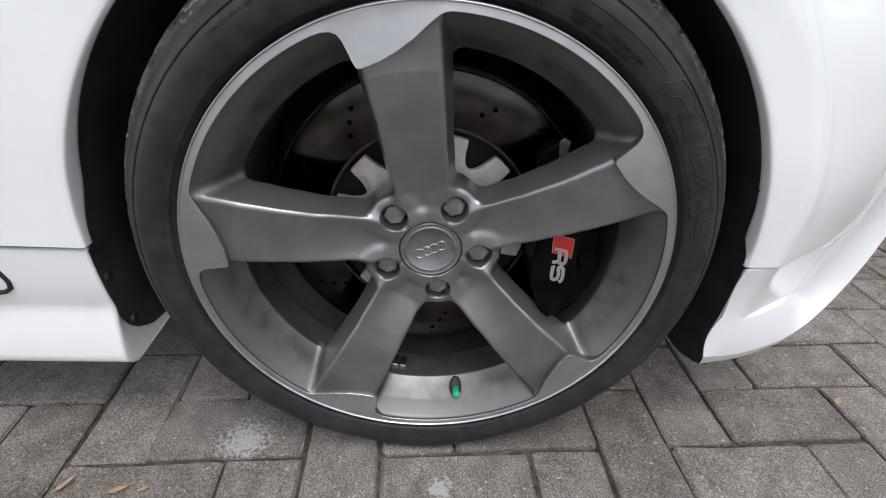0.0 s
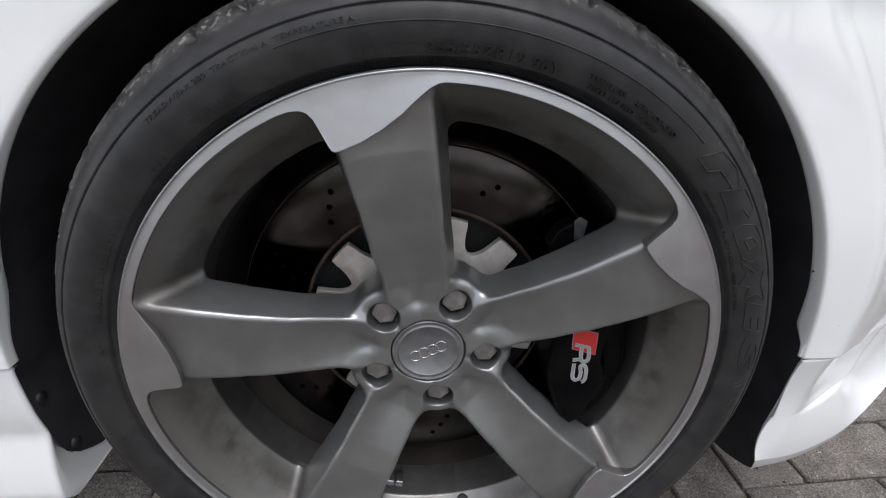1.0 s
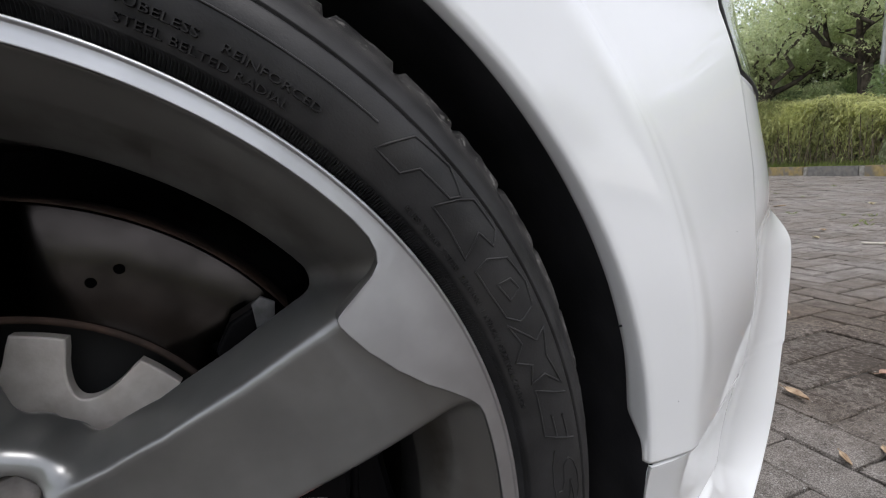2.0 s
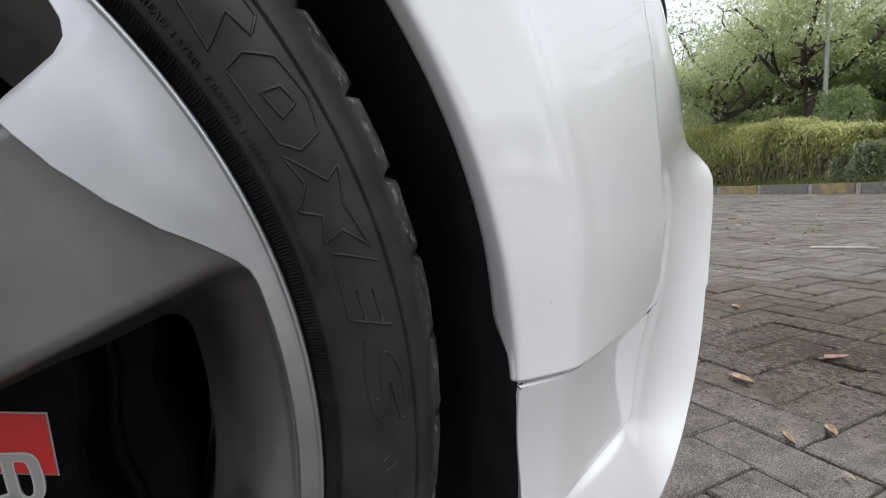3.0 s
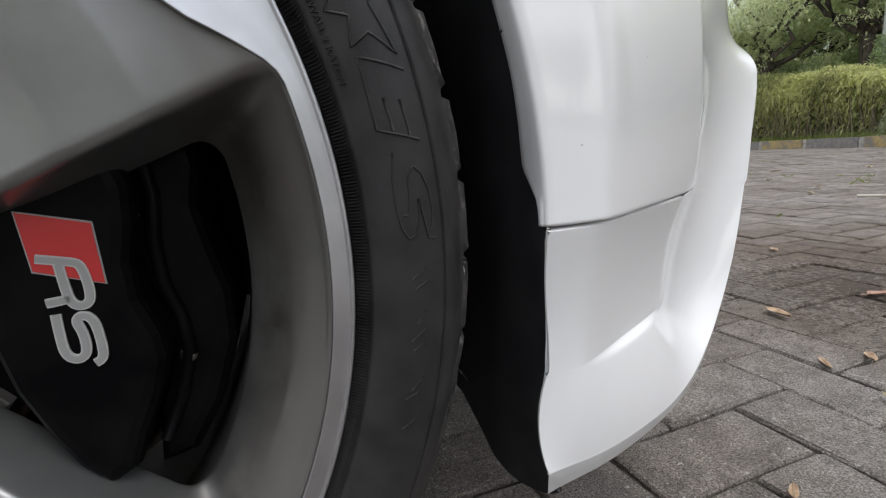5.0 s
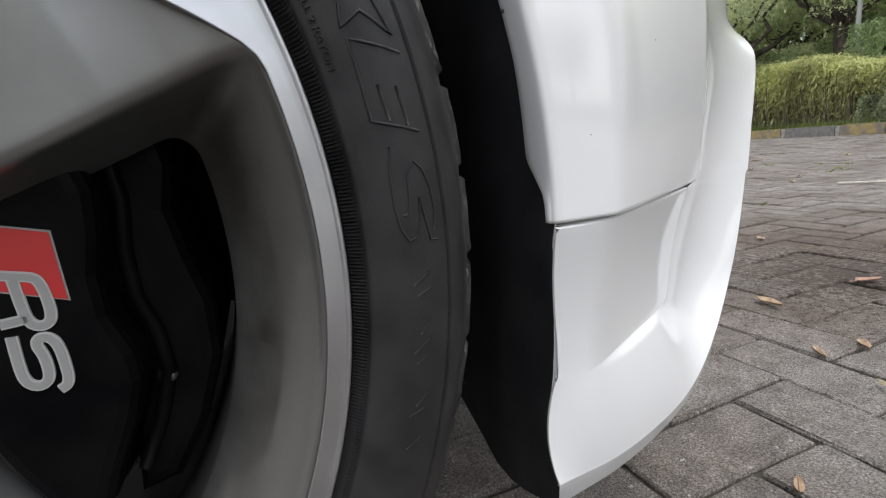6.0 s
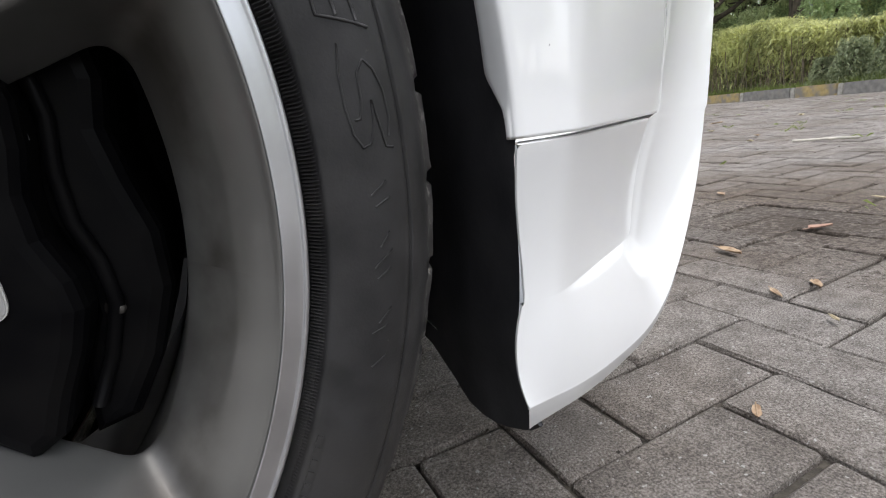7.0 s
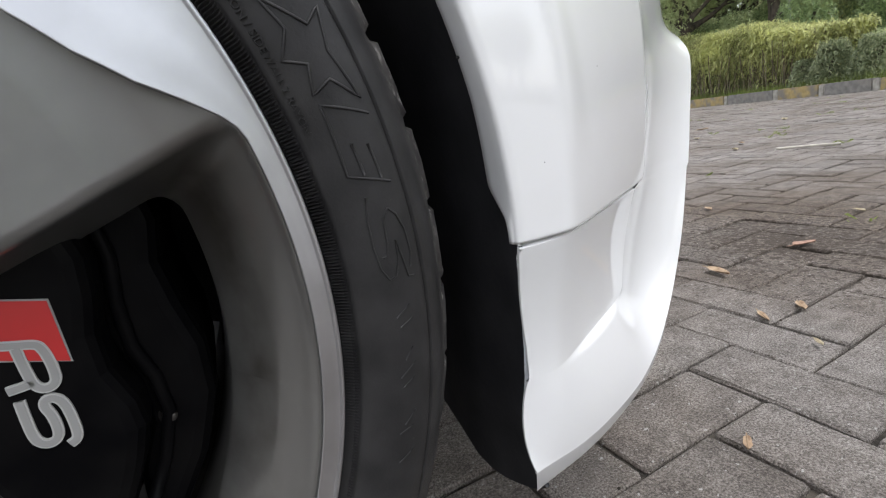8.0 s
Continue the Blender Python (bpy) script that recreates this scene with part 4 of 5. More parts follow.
def round_bars(cells, base, height, rise=0.0008):
    """Plain raised bars in place of marks that cannot be read: (angle, width in degrees)."""
    for a, w in cells:
        bm = bmesh.new()
        ring = []
        for y in (0.0006, -rise):
            for aa, rr in ((a, base), (a - w, base), (a - w, base + height), (a, base + height)):
                ring.append(bm.verts.new((rr * math.cos(radians(aa)), tyre_depth(rr) + y, rr * math.sin(radians(aa)))))
        bm.faces.new(ring[4:])
        for k in range(4):
            bm.faces.new((ring[k], ring[(k + 1) % 4], ring[4 + (k + 1) % 4], ring[4 + k]))
        bmesh.ops.recalc_face_normals(bm, faces=bm.faces[:])
        part("raised_bar", bm, rubber, wheel)


round_bars([(101.9 - 1.62 * k, 0.9) for k in range(5)] + [(93.4, 0.5), (92.6, 0.25)], 0.2648, 0.0064)
round_bars([(167.0 - 1.35 * k, 0.8) for k in range(17)], 0.2668, 0.0034)
round_bars([(123.0 - 0.95 * k, 0.55) for k in range(6)], 0.2700, 0.0030)
round_bars([(122.6 - 0.95 * k, 0.55) for k in range(6)], 0.2652, 0.0026)
round_bars([(136.0 - 1.3 * k, 0.7) for k in range(4)], 0.2652, 0.0030)
round_bars([(-22.6 - 1.1 * k, 0.7) for k in range(8)], 0.2650, 0.0024)


def round_line(name, pairs, radius=0.0006, closed=True):
    pts = []
    loop = list(pairs) + ([pairs[0]] if closed else [])
    for (r0, a0), (r1, a1) in zip(loop, loop[1:]):
        for t in np.linspace(0, 1, 5)[:-1]:
            r, a = r0 + (r1 - r0) * t, radians(a0 + (a1 - a0) * t)
            pts.append((r * math.cos(a), tyre_depth(r) - 0.0001, r * math.sin(a)))
    if not closed:
        r, a = loop[-1][0], radians(loop[-1][1])
        pts.append((r * math.cos(a), tyre_depth(r) - 0.0001, r * math.sin(a)))
    part(name, mesh(name, *tube(pts, radius, 6, closed), rubber), rubber, wheel)


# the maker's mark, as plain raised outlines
round_line("raised_outline", [(0.2751, 46.1), (0.2908, 44.1), (0.2932, 40.2), (0.2880, 37.6), (0.2830, 38.2), (0.2820, 42.0), (0.2745, 43.0)])
round_line("raised_outline", [(0.2750, 38.8), (0.2856, 37.6), (0.2920, 36.5), (0.2922, 33.0), (0.2863, 32.0), (0.2840, 34.0), (0.2719, 32.6), (0.2742, 36.1)])
round_line("raised_outline", [(0.2727, 31.0), (0.2803, 31.4), (0.2892, 30.2), (0.2920, 27.0), (0.2892, 24.6), (0.2800, 23.9), (0.2745, 25.0), (0.2730, 28.2)])
round_line("raised_outline", [(0.2780, 28.6), (0.2850, 28.4), (0.2868, 27.0), (0.2800, 26.4)])
round_line("raised_outline", [(0.2731, 24.2), (0.2834, 21.2), (0.2901, 22.0), (0.2856, 19.2), (0.2895, 15.4), (0.2815, 17.4), (0.2737, 16.8), (0.2770, 18.9), (0.2698, 19.8), (0.2760, 21.6)])
round_line("raised_outline", [(0.2904, 14.2), (0.2744, 16.0), (0.2734, 10.3), (0.2894, 8.9)], closed=False)
round_line("raised_outline", [(0.2790, 12.6), (0.2796, 10.0)], closed=False)
round_line("raised_outline", [(0.2850, 12.2), (0.2858, 9.4)], closed=False)
round_line("raised_outline", [(0.2886, 1.7), (0.2899, 2.9), (0.2893, 4.9), (0.2872, 6.3), (0.2842, 7.0), (0.2812, 6.2), (0.2806, 4.2), (0.2792, 3.1), (0.2772, 3.1)], 0.00045, False)
round_line("raised_outline", [(0.2772, 8.3), (0.2752, 6.4), (0.2748, 4.0), (0.2760, 2.1), (0.2786, 1.1), (0.2814, 1.3), (0.2836, 2.6), (0.2842, 4.3)], 0.00045, False)
round_line("raised_outline", [(0.2842, 4.3), (0.2870, 1.0), (0.2900, 0.9)], 0.00045, False)
for k, (a, w) in enumerate(((-1.4, 1.0), (-2.6, 0.7), (-5.2, 1.2), (-6.6, 1.4), (-8.0, 0.9), (-11.2, 1.3), (-12.6, 0.8), (-15.0, 1.2))):
    round_line("raised_outline", [(0.2790 + 0.0012 * (k % 3), a - w), (0.2850 + 0.001 * (k % 2), a)], closed=False, radius=0.0004)
round_line("raised_line", [(0.2838, 47.2 + 3.0 * k) for k in range(22)], 0.00055, False)
circle = [(0.2698 + 0.0030 * math.cos(t), 124.9 + 0.64 * math.sin(t)) for t in np.linspace(0, 2 * math.pi, 17)[:-1]]
round_line("raised_ring", circle, 0.0003)

# ---- ground: herringbone pavers over bedding ----
soil = material("joint_soil", (0.05, 0.045, 0.038), 0.95)
grain(soil, (0.024, 0.021, 0.017), (0.095, 0.083, 0.066), 70.0, coords="Object", bump=0.8, bump_scale=160.0, distance=0.004)
verge_mat = material("verge_soil", (0.06, 0.06, 0.03), 0.95)
grain(verge_mat, (0.04, 0.045, 0.02), (0.10, 0.11, 0.045), 3.0, bump=0.6, bump_scale=40.0, distance=0.02)

paver_mat = bpy.data.materials.new("concrete_paver")
paver_mat.use_nodes = True
n, l = paver_mat.node_tree.nodes, paver_mat.node_tree.links
b = n["Principled BSDF"]
b.inputs["Roughness"].default_value = 0.88
b.inputs["Specular IOR Level"].default_value = 0.3
geo, info, tc = n.new("ShaderNodeNewGeometry"), n.new("ShaderNodeObjectInfo"), n.new("ShaderNodeTexCoord")


def noise_node(scale, detail, rough=0.6):
    t = n.new("ShaderNodeTexNoise")
    t.inputs["Scale"].default_value, t.inputs["Detail"].default_value, t.inputs["Roughness"].default_value = scale, detail, rough
    l.new(geo.outputs["Position"], t.inputs["Vector"])
    return t


def ramp_node(src, stops):
    r = n.new("ShaderNodeValToRGB")
    while len(r.color_ramp.elements) < len(stops):
        r.color_ramp.elements.new(0.5)
    for e, (p, c) in zip(r.color_ramp.elements, stops):
        e.position, e.color = p, (*c, 1)
    l.new(src, r.inputs["Fac"])
    return r.outputs[0]


def mix_node(kind, fac, a, c):
    m = n.new("ShaderNodeMix")
    m.data_type, m.blend_type = "RGBA", kind
    if isinstance(fac, float):
        m.inputs["Factor"].default_value = fac
    else:
        l.new(fac, m.inputs["Factor"])
    l.new(a, m.inputs["A"])
    if isinstance(c, tuple):
        m.inputs["B"].default_value = (*c, 1)
    else:
        l.new(c, m.inputs["B"])
    return m.outputs["Result"]


fine, mid, big = noise_node(420.0, 4.0, 0.75), noise_node(24.0, 6.0), noise_node(1.7, 6.0)
spots = noise_node(150.0, 2.0)
col = ramp_node(fine.outputs["Fac"], ((0.36, (0.105, 0.096, 0.088)), (0.50, (0.252, 0.232, 0.215)), (0.65, (0.46, 0.435, 0.41))))
col = mix_node("MULTIPLY", 0.75, col, ramp_node(mid.outputs["Fac"], ((0.32, (0.54, 0.52, 0.50)), (0.62, (1.08, 1.07, 1.05)))))
own = n.new("ShaderNodeMath")
own.operation = "ADD"
l.new(info.outputs["Random"], own.inputs[0])
l.new(geo.outputs["Random Per Island"], own.inputs[1])
frac = n.new("ShaderNodeMath")
frac.operation = "FRACT"
l.new(own.outputs[0], frac.inputs[0])
col = mix_node("MULTIPLY", 0.8, col, ramp_node(frac.outputs[0], ((0.0, (0.80, 0.79, 0.78)), (0.5, (1.0, 0.98, 0.96)), (1.0, (1.12, 1.11, 1.10)))))
col = mix_node("MULTIPLY", 0.9, col, ramp_node(big.outputs["Fac"], ((0.40, (0.76, 0.72, 0.68)), (0.56, (1.0, 1.0, 1.0)))))
chips = n.new("ShaderNodeMapRange")
chips.inputs["From Min"].default_value, chips.inputs["From Max"].default_value = 0.67, 0.72
l.new(spots.outputs["Fac"], chips.inputs["Value"])
col = mix_node("MIX", chips.outputs[0], col, (0.48, 0.46, 0.43))


def patch(x, y, radius, scale, lo, hi):
    """A stain with a ragged border round a point of the ground."""
    d = n.new("ShaderNodeVectorMath")
    d.operation = "DISTANCE"
    d.inputs[1].default_value = (x, y, 0)
    l.new(geo.outputs["Position"], d.inputs[0])
    k = n.new("ShaderNodeMapRange")
    k.inputs["From Min"].default_value, k.inputs["From Max"].default_value = radius, 0.0
    l.new(d.outputs["Value"], k.inputs["Value"])
    t = noise_node(scale, 5.0)
    m = n.new("ShaderNodeMath")
    m.operation = "MULTIPLY_ADD"
    m.inputs[1].default_value = 0.9
    l.new(k.outputs[0], m.inputs[0])
    l.new(t.outputs["Fac"], m.inputs[2])
    r = n.new("ShaderNodeMapRange")
    r.inputs["From Min"].default_value, r.inputs["From Max"].default_value = lo, hi
    l.new(m.outputs[0], r.inputs["Value"])
    return r.outputs[0]


soiled = patch(1.75, 0.55, 1.20, 5.0, 0.74, 1.30)
col = mix_node("MULTIPLY", soiled, col, (0.68, 0.615, 0.55))
col = mix_node("MIX", patch(1.45, 0.48, 2.2, 90.0, 1.30, 1.38), col, (0.075, 0.060, 0.048))
col = mix_node("MIX", patch(-0.25, 0.02, 0.15, 190.0, 1.17, 1.32), col, (0.44, 0.42, 0.39))
col = mix_node("MIX", patch(0.02, -0.05, 0.06, 160.0, 1.14, 1.26), col, (0.46, 0.44, 0.41))
l.new(col, b.inputs["Base Color"])
bp = n.new("ShaderNodeBump")
bp.inputs["Strength"].default_value, bp.inputs["Distance"].default_value = 1.0, 0.0035
l.new(fine.outputs["Fac"], bp.inputs["Height"])
l.new(bp.outputs[0], b.inputs["Normal"])

# unseen surface, kept pale to bounce light onto wheel and body
lot = material("pale_bounce_lot", (0.19, 0.18, 0.165), 0.9)
grain(lot, (0.27, 0.258, 0.243), (0.40, 0.386, 0.367), 1.4, bump=0.5, bump_scale=30.0, distance=0.01)
ground = new("ground", mesh("ground", [(-60, -60, -0.03), (140, -60, -0.03), (140, 140, -0.03), (-60, 140, -0.03)], [(0, 1, 2, 3)], lot, False))
tagged(ground, "unseen pale grey surface round the pavers, added to bounce light", "ground", kind="structure")
bed = new("paver_bedding", mesh("paver_bedding", [(-1.6, -1.2, -0.009), (8.8, -1.2, -0.009), (11.8, 8.9, -0.009), (-1.6, 8.9, -0.009)], [(0, 1, 2, 3)], soil, False))
tagged(bed, "dark soil and sand bedding between the pavers", "ground", kind="structure")
pavement = tagged(new("pavement"), "grey concrete block paving in herringbone pattern", "pavement", kind="structure")

P, TURN_P, O = 0.1035, radians(2.2), (0.456, 0.018)
rnd = random.Random(7)


def paver_shape(across, along, rng):
    """One worn block: broken corners and edges, chamfered top at z 0."""
    hx, hy, h = across / 2, along / 2, 0.020
    ring = []
    for sx, sy in ((-1, -1), (1, -1), (1, 1), (-1, 1)):
        p, q = 0.0025 + 0.006 * rng.random() ** 2, 0.0025 + 0.006 * rng.random() ** 2
        pair = [(sx * (hx - p), sy * hy), (sx * hx, sy * (hy - q))]
        ring += pair if sx * sy < 0 else pair[::-1]
        if sx * sy < 0:
            ring.append((sx * (hx - 0.0006 - 0.0012 * rng.random()), hy * rng.uniform(-0.5, 0.5)))
    v = [(x, y, -h) for x, y in ring]
    v += [(x * (1 - 0.0006 / hx), y, -0.0030 * rng.uniform(0.7, 1.8)) for x, y in ring]
    for x, y in ring:
        c = 0.0030 * rng.uniform(0.6, 1.9)
        v.append((x - math.copysign(c, x) * min(1, abs(x) / (0.8 * hx)), y - math.copysign(c, y) * (1 if abs(y) > 0.8 * hy else 0), rng.uniform(-0.0004, 0.0004)))
    n = len(ring)
    f = [tuple(range(2 * n, 3 * n))]
    for k in range(n):
        q = (k + 1) % n
        f += [(k, q, q + n, k + n), (k + n, q + n, q + 2 * n, k + 2 * n)]
    return v, f


GAP = 0.0032
shapes = [mesh("paver", *paver_shape(P - GAP, 2 * P - GAP, rnd), paver_mat, False) for _ in range(8)]
far_v, far_f = [], []
ct, st = math.cos(TURN_P), math.sin(TURN_P)
near_count = 0
near_poses = []
for i in range(-20, 116):
    for j in range(-14, 88):
        d = (i - j) % 4
        if d == 0:
            cx, cy, upright = (i + 1) * P, (j + 0.5) * P, False
        elif d == 3:
            cx, cy, upright = (i + 0.5) * P, (j + 1) * P, True
        else:
            continue
        x, y = O[0] + cx * ct - cy * st, O[1] + cx * st + cy * ct
        if x > 10.2 + 0.30 * (y - 4.0) or x < -1.6 or y < -1.2 or y > 8.8:
            continue
        spin = math.degrees(TURN_P) + (0 if upright else 90) + rnd.gauss(0, 0.5)
        m = pose(x + rnd.gauss(0, 0.0012), y + rnd.gauss(0, 0.0012), rnd.gauss(-0.001, 0.0014), rnd.gauss(0, 0.38), rnd.gauss(0, 0.28), spin)
        far = float(sm((x - 3.9) / 1.6))
        m = Matrix.Translation((0, 0, far * (0.012 * noise.noise(Vector((0.9 * x, 0.9 * y, 5.0))) + rnd.gauss(0, 0.0022)))) @ m
        near = -0.75 < x < 1.75 and -0.25 < y < 0.95 and not (x < 0.2 and y > 0.42) and not (x > 1.0 and y < 0.0)
        if near and near_count < 300:
            near_count += 1
            ob = part("paver", shapes[rnd.randrange(8)], paver_mat, pavement)
            ob.matrix_basis = m
            near_poses.append(m)
        else:
            k = len(far_v)
            vv, ff = paver_shape(P - GAP - 0.0065, 2 * P - GAP - 0.0065, rnd)
            far_v += [tuple(m @ Vector(q)) for q in vv]
            far_f += [tuple(q + k for q in face) for face in ff]
rest = part("far_pavers", mesh("far_pavers", far_v, far_f, paver_mat, False), paver_mat, pavement)
tagged(rest, kind="stuff")

# ---- kerb, verge ----
yellow = material("worn_yellow_paint", (0.45, 0.28, 0.06), 0.8)
_, ry = grain(yellow, (0.30, 0.22, 0.09), (0.44, 0.33, 0.14), 12.0, bump=0.3, bump_scale=90.0)
mixed(yellow, ry, (0.20, 0.18, 0.15), 5.0, 0.42, 0.62)
blackp = material("worn_black_paint", (0.07, 0.07, 0.068), 0.8)
_, rk = grain(blackp, (0.15, 0.142, 0.13), (0.24, 0.225, 0.205), 12.0, bump=0.3, bump_scale=90.0)
mixed(blackp, rk, (0.22, 0.20, 0.17), 4.0, 0.55, 0.75)
pale = material("bare_kerb_concrete", (0.34, 0.32, 0.28), 0.9)
grain(pale, (0.25, 0.23, 0.20), (0.42, 0.40, 0.35), 14.0, bump=0.3, bump_scale=90.0)
# the kerb runs along y in a frame of its own, with the planting behind it at positive x
STRIP = pose(10.25, 4.0, 0.0, 0, 0, -16.7)
kerb = tagged(empty("kerb", STRIP), "concrete kerb painted in worn yellow and black blocks", "kerb", kind="structure")


def block(name, x0, x1, y0, y1, z0, z1, mat, parent, bevel=0.012):
    bm = bmesh.new()
    bmesh.ops.create_cube(bm, size=1.0, matrix=Matrix.Translation(((x0 + x1) / 2, (y0 + y1) / 2, (z0 + z1) / 2)) @ Matrix.Diagonal((x1 - x0, y1 - y0, z1 - z0, 1)))
    if bevel:
        bmesh.ops.bevel(bm, geom=bm.edges[:], offset=bevel, segments=2, affect="EDGES")
    return part(name, bm, mat, parent)


joints = (-8.0, -6.9, -5.9, -4.9, -3.9, -2.9, -1.9, -0.9, 0.12, 1.10, 2.12, 3.50, 4.9, 6.3, 7.7, 9.1, 10.5)
for k, (y0, y1) in enumerate(zip(joints, joints[1:])):
    block("kerb_stone", rnd.uniform(-0.006, 0.006), 0.16, y0 + 0.066, y1 - 0.066, -0.05, 0.195 + rnd.uniform(-0.006, 0.006), yellow if k % 2 else blackp, kerb)
    block("kerb_stone", rnd.uniform(-0.004, 0.008), 0.158, y0 - 0.060, y0 + 0.060, -0.05, 0.193 + rnd.uniform(-0.006, 0.006), pale, kerb)
verge = new("verge", mesh("verge", *grid([[(x, yy, 0.165 + 0.05 * float(sm((x - 0.12) / 3))) for x in (0.14, 2.0, 6.0, 60.0)] for yy in (-40, -4, 9, 80)]), verge_mat))
verge.matrix_world = STRIP
tagged(verge, "grassy planting strip behind the kerb", "verge", kind="structure")

# ---- planting beyond the kerb ----
def leaf_mat(name, dark, light, scale=0.9):
    m = material(name, dark, 0.6, spec=0.3)
    n, l = m.node_tree.nodes, m.node_tree.links
    b = n["Principled BSDF"]
    g = n.new("ShaderNodeNewGeometry")
    t = n.new("ShaderNodeTexNoise")
    t.inputs["Scale"].default_value = scale
    l.new(g.outputs["Position"], t.inputs["Vector"])
    add = n.new("ShaderNodeMath")
    add.operation = "MULTIPLY_ADD"
    add.inputs[1].default_value = 0.55
    l.new(g.outputs["Random Per Island"], add.inputs[0])
    l.new(t.outputs["Fac"], add.inputs[2])
    r = n.new("ShaderNodeValToRGB")
    r.color_ramp.elements[0].position, r.color_ramp.elements[0].color = 0.42, (*dark, 1)
    r.color_ramp.elements[1].position, r.color_ramp.elements[1].color = 1.0, (*light, 1)
    l.new(add.outputs[0], r.inputs["Fac"])
    l.new(r.outputs[0], b.inputs["Base Color"])
    b.inputs["Transmission Weight"].default_value = 0.0
    tr = n.new("ShaderNodeBsdfTranslucent")
    l.new(r.outputs[0], tr.inputs["Color"])
    mx = n.new("ShaderNodeMixShader")
    mx.inputs[0].default_value = 0.55
    l.new(b.outputs[0], mx.inputs[1])
    l.new(tr.outputs[0], mx.inputs[2])
    l.new(mx.outputs[0], n["Material Output"].inputs[0])
    return m


hedge_leaf = leaf_mat("hedge_leaf", (0.25, 0.27, 0.115), (0.76, 0.77, 0.38))
dull_leaf = leaf_mat("dull_leaf", (0.20, 0.24, 0.14), (0.50, 0.54, 0.35))
dark_leaf = leaf_mat("dark_leaf", (0.22, 0.29, 0.15), (0.52, 0.62, 0.35))
tree_leaf = leaf_mat("tree_leaf", (0.34, 0.40, 0.22), (0.70, 0.75, 0.46), 0.5)
grass_mat = leaf_mat("grass_blade", (0.11, 0.15, 0.04), (0.30, 0.36, 0.11))
bark = material("bark", (0.07, 0.055, 0.045), 0.9)
grain(bark, (0.035, 0.028, 0.022), (0.12, 0.095, 0.075), 14.0, bump=0.8, bump_scale=30.0, distance=0.02, stretch=(1, 1, 0.25))
stem_mat = material("hedge_stem", (0.12, 0.09, 0.06), 0.9)
grain(stem_mat, (0.10, 0.08, 0.055), (0.27, 0.22, 0.15), 20.0)
pole_mat = material("galvanised_pole", (0.42, 0.43, 0.43), 0.5, 0.3)
grain(pole_mat, (0.36, 0.37, 0.37), (0.48, 0.49, 0.49), 6.0)


def leaves(points, length, width, rng, droop=1.1, up=0.8):
    """Bent leaf blades, two quads each, at the points."""
    v, f = [], []
    for p in points:
        a = rng.uniform(0, 2 * math.pi)
        d = Vector((math.cos(a), math.sin(a), rng.uniform(-droop, up + 0.4))).normalized()
        s = d.cross(Vector((rng.uniform(-0.4, 0.4), rng.uniform(-0.4, 0.4), 1))).normalized()
        ln, wd = length * rng.uniform(0.6, 1.3), width * rng.uniform(0.7, 1.3)
        p = Vector(p)
        q = p + d * ln * 0.5 + Vector((0, 0, 0.06 * ln))
        e = p + d * ln - Vector((0, 0, 0.25 * ln))
        k = len(v)
        v += [tuple(p - s * wd * 0.15), tuple(p + s * wd * 0.15), tuple(q + s * wd * 0.5), tuple(q - s * wd * 0.5), tuple(e + s * wd * 0.06), tuple(e - s * wd * 0.06)]
        f += [(k, k + 1, k + 2, k + 3), (k + 3, k + 2, k + 4, k + 5)]
    return v, f


rng = random.Random(11)


def hedge_top(y):
    return float(np.interp(y, (1.4, 2.6, 4.0, 6.3, 9.0), (1.28, 1.42, 1.66, 1.88, 1.95))) + 0.05 * math.sin(2.1 * y) + 0.03 * math.sin(5.3 * y + 1)


HX = 0.57
HEDGE = pose(HX, 5.2, 0.17)
pts = []
while len(pts) < 40000:
    y = rng.uniform(1.45, 8.9)
    top = hedge_top(y)
    x = HX + rng.uniform(0, 1.1)
    z = 0.30 + (top - 0.30) * rng.random() ** 0.70
    surface = min(x - HX, top - z)
    if surface > 0.35 and rng.random() < 0.75:
        continue
    if z < 0.80 and rng.random() < 0.55:
        continue
    x += -0.10 * math.exp(-((z - 1.1) / 0.35) ** 2) + 0.10 * noise.noise(Vector((1.6 * y, z * 2, 0)))
    pts.append((x, y, z + 0.07 * noise.noise(Vector((4 * y, x * 3, 1)))))
hedge = tagged(empty("hedge", STRIP @ HEDGE), "clipped yellow-green leafy hedge along the kerb", "hedge")
me = mesh("hedge_leaves", *leaves(pts, 0.150, 0.030, rng), hedge_leaf, False)
me.transform(HEDGE.inverted())
tagged(part("foliage", me, hedge_leaf, hedge, "yellow-green narrow leaves"), kind="stuff")
v, f = [], []
for k in range(420):
    y, x = rng.uniform(1.5, 8.8), HX + rng.uniform(-0.03, 0.9)
    a, b2 = Vector((x, y, 0.15)), Vector((x + rng.gauss(0, 0.10), y + rng.gauss(0, 0.14), rng.uniform(0.8, 1.3)))
    vv, ff = tube([a, a.lerp(b2, 0.5) + Vector((rng.gauss(0, 0.02), rng.gauss(0, 0.02), 0)), b2], rng.uniform(0.006, 0.012), 5)
    q = len(v)
    v += [tuple(p) for p in vv]
    f += [tuple(i + q for i in face) for face in ff]
me = mesh("hedge_stems", v, f, stem_mat)
me.transform(HEDGE.inverted())
tagged(part("undergrowth", me, stem_mat, hedge, "thin pale brown stems"), kind="stuff")

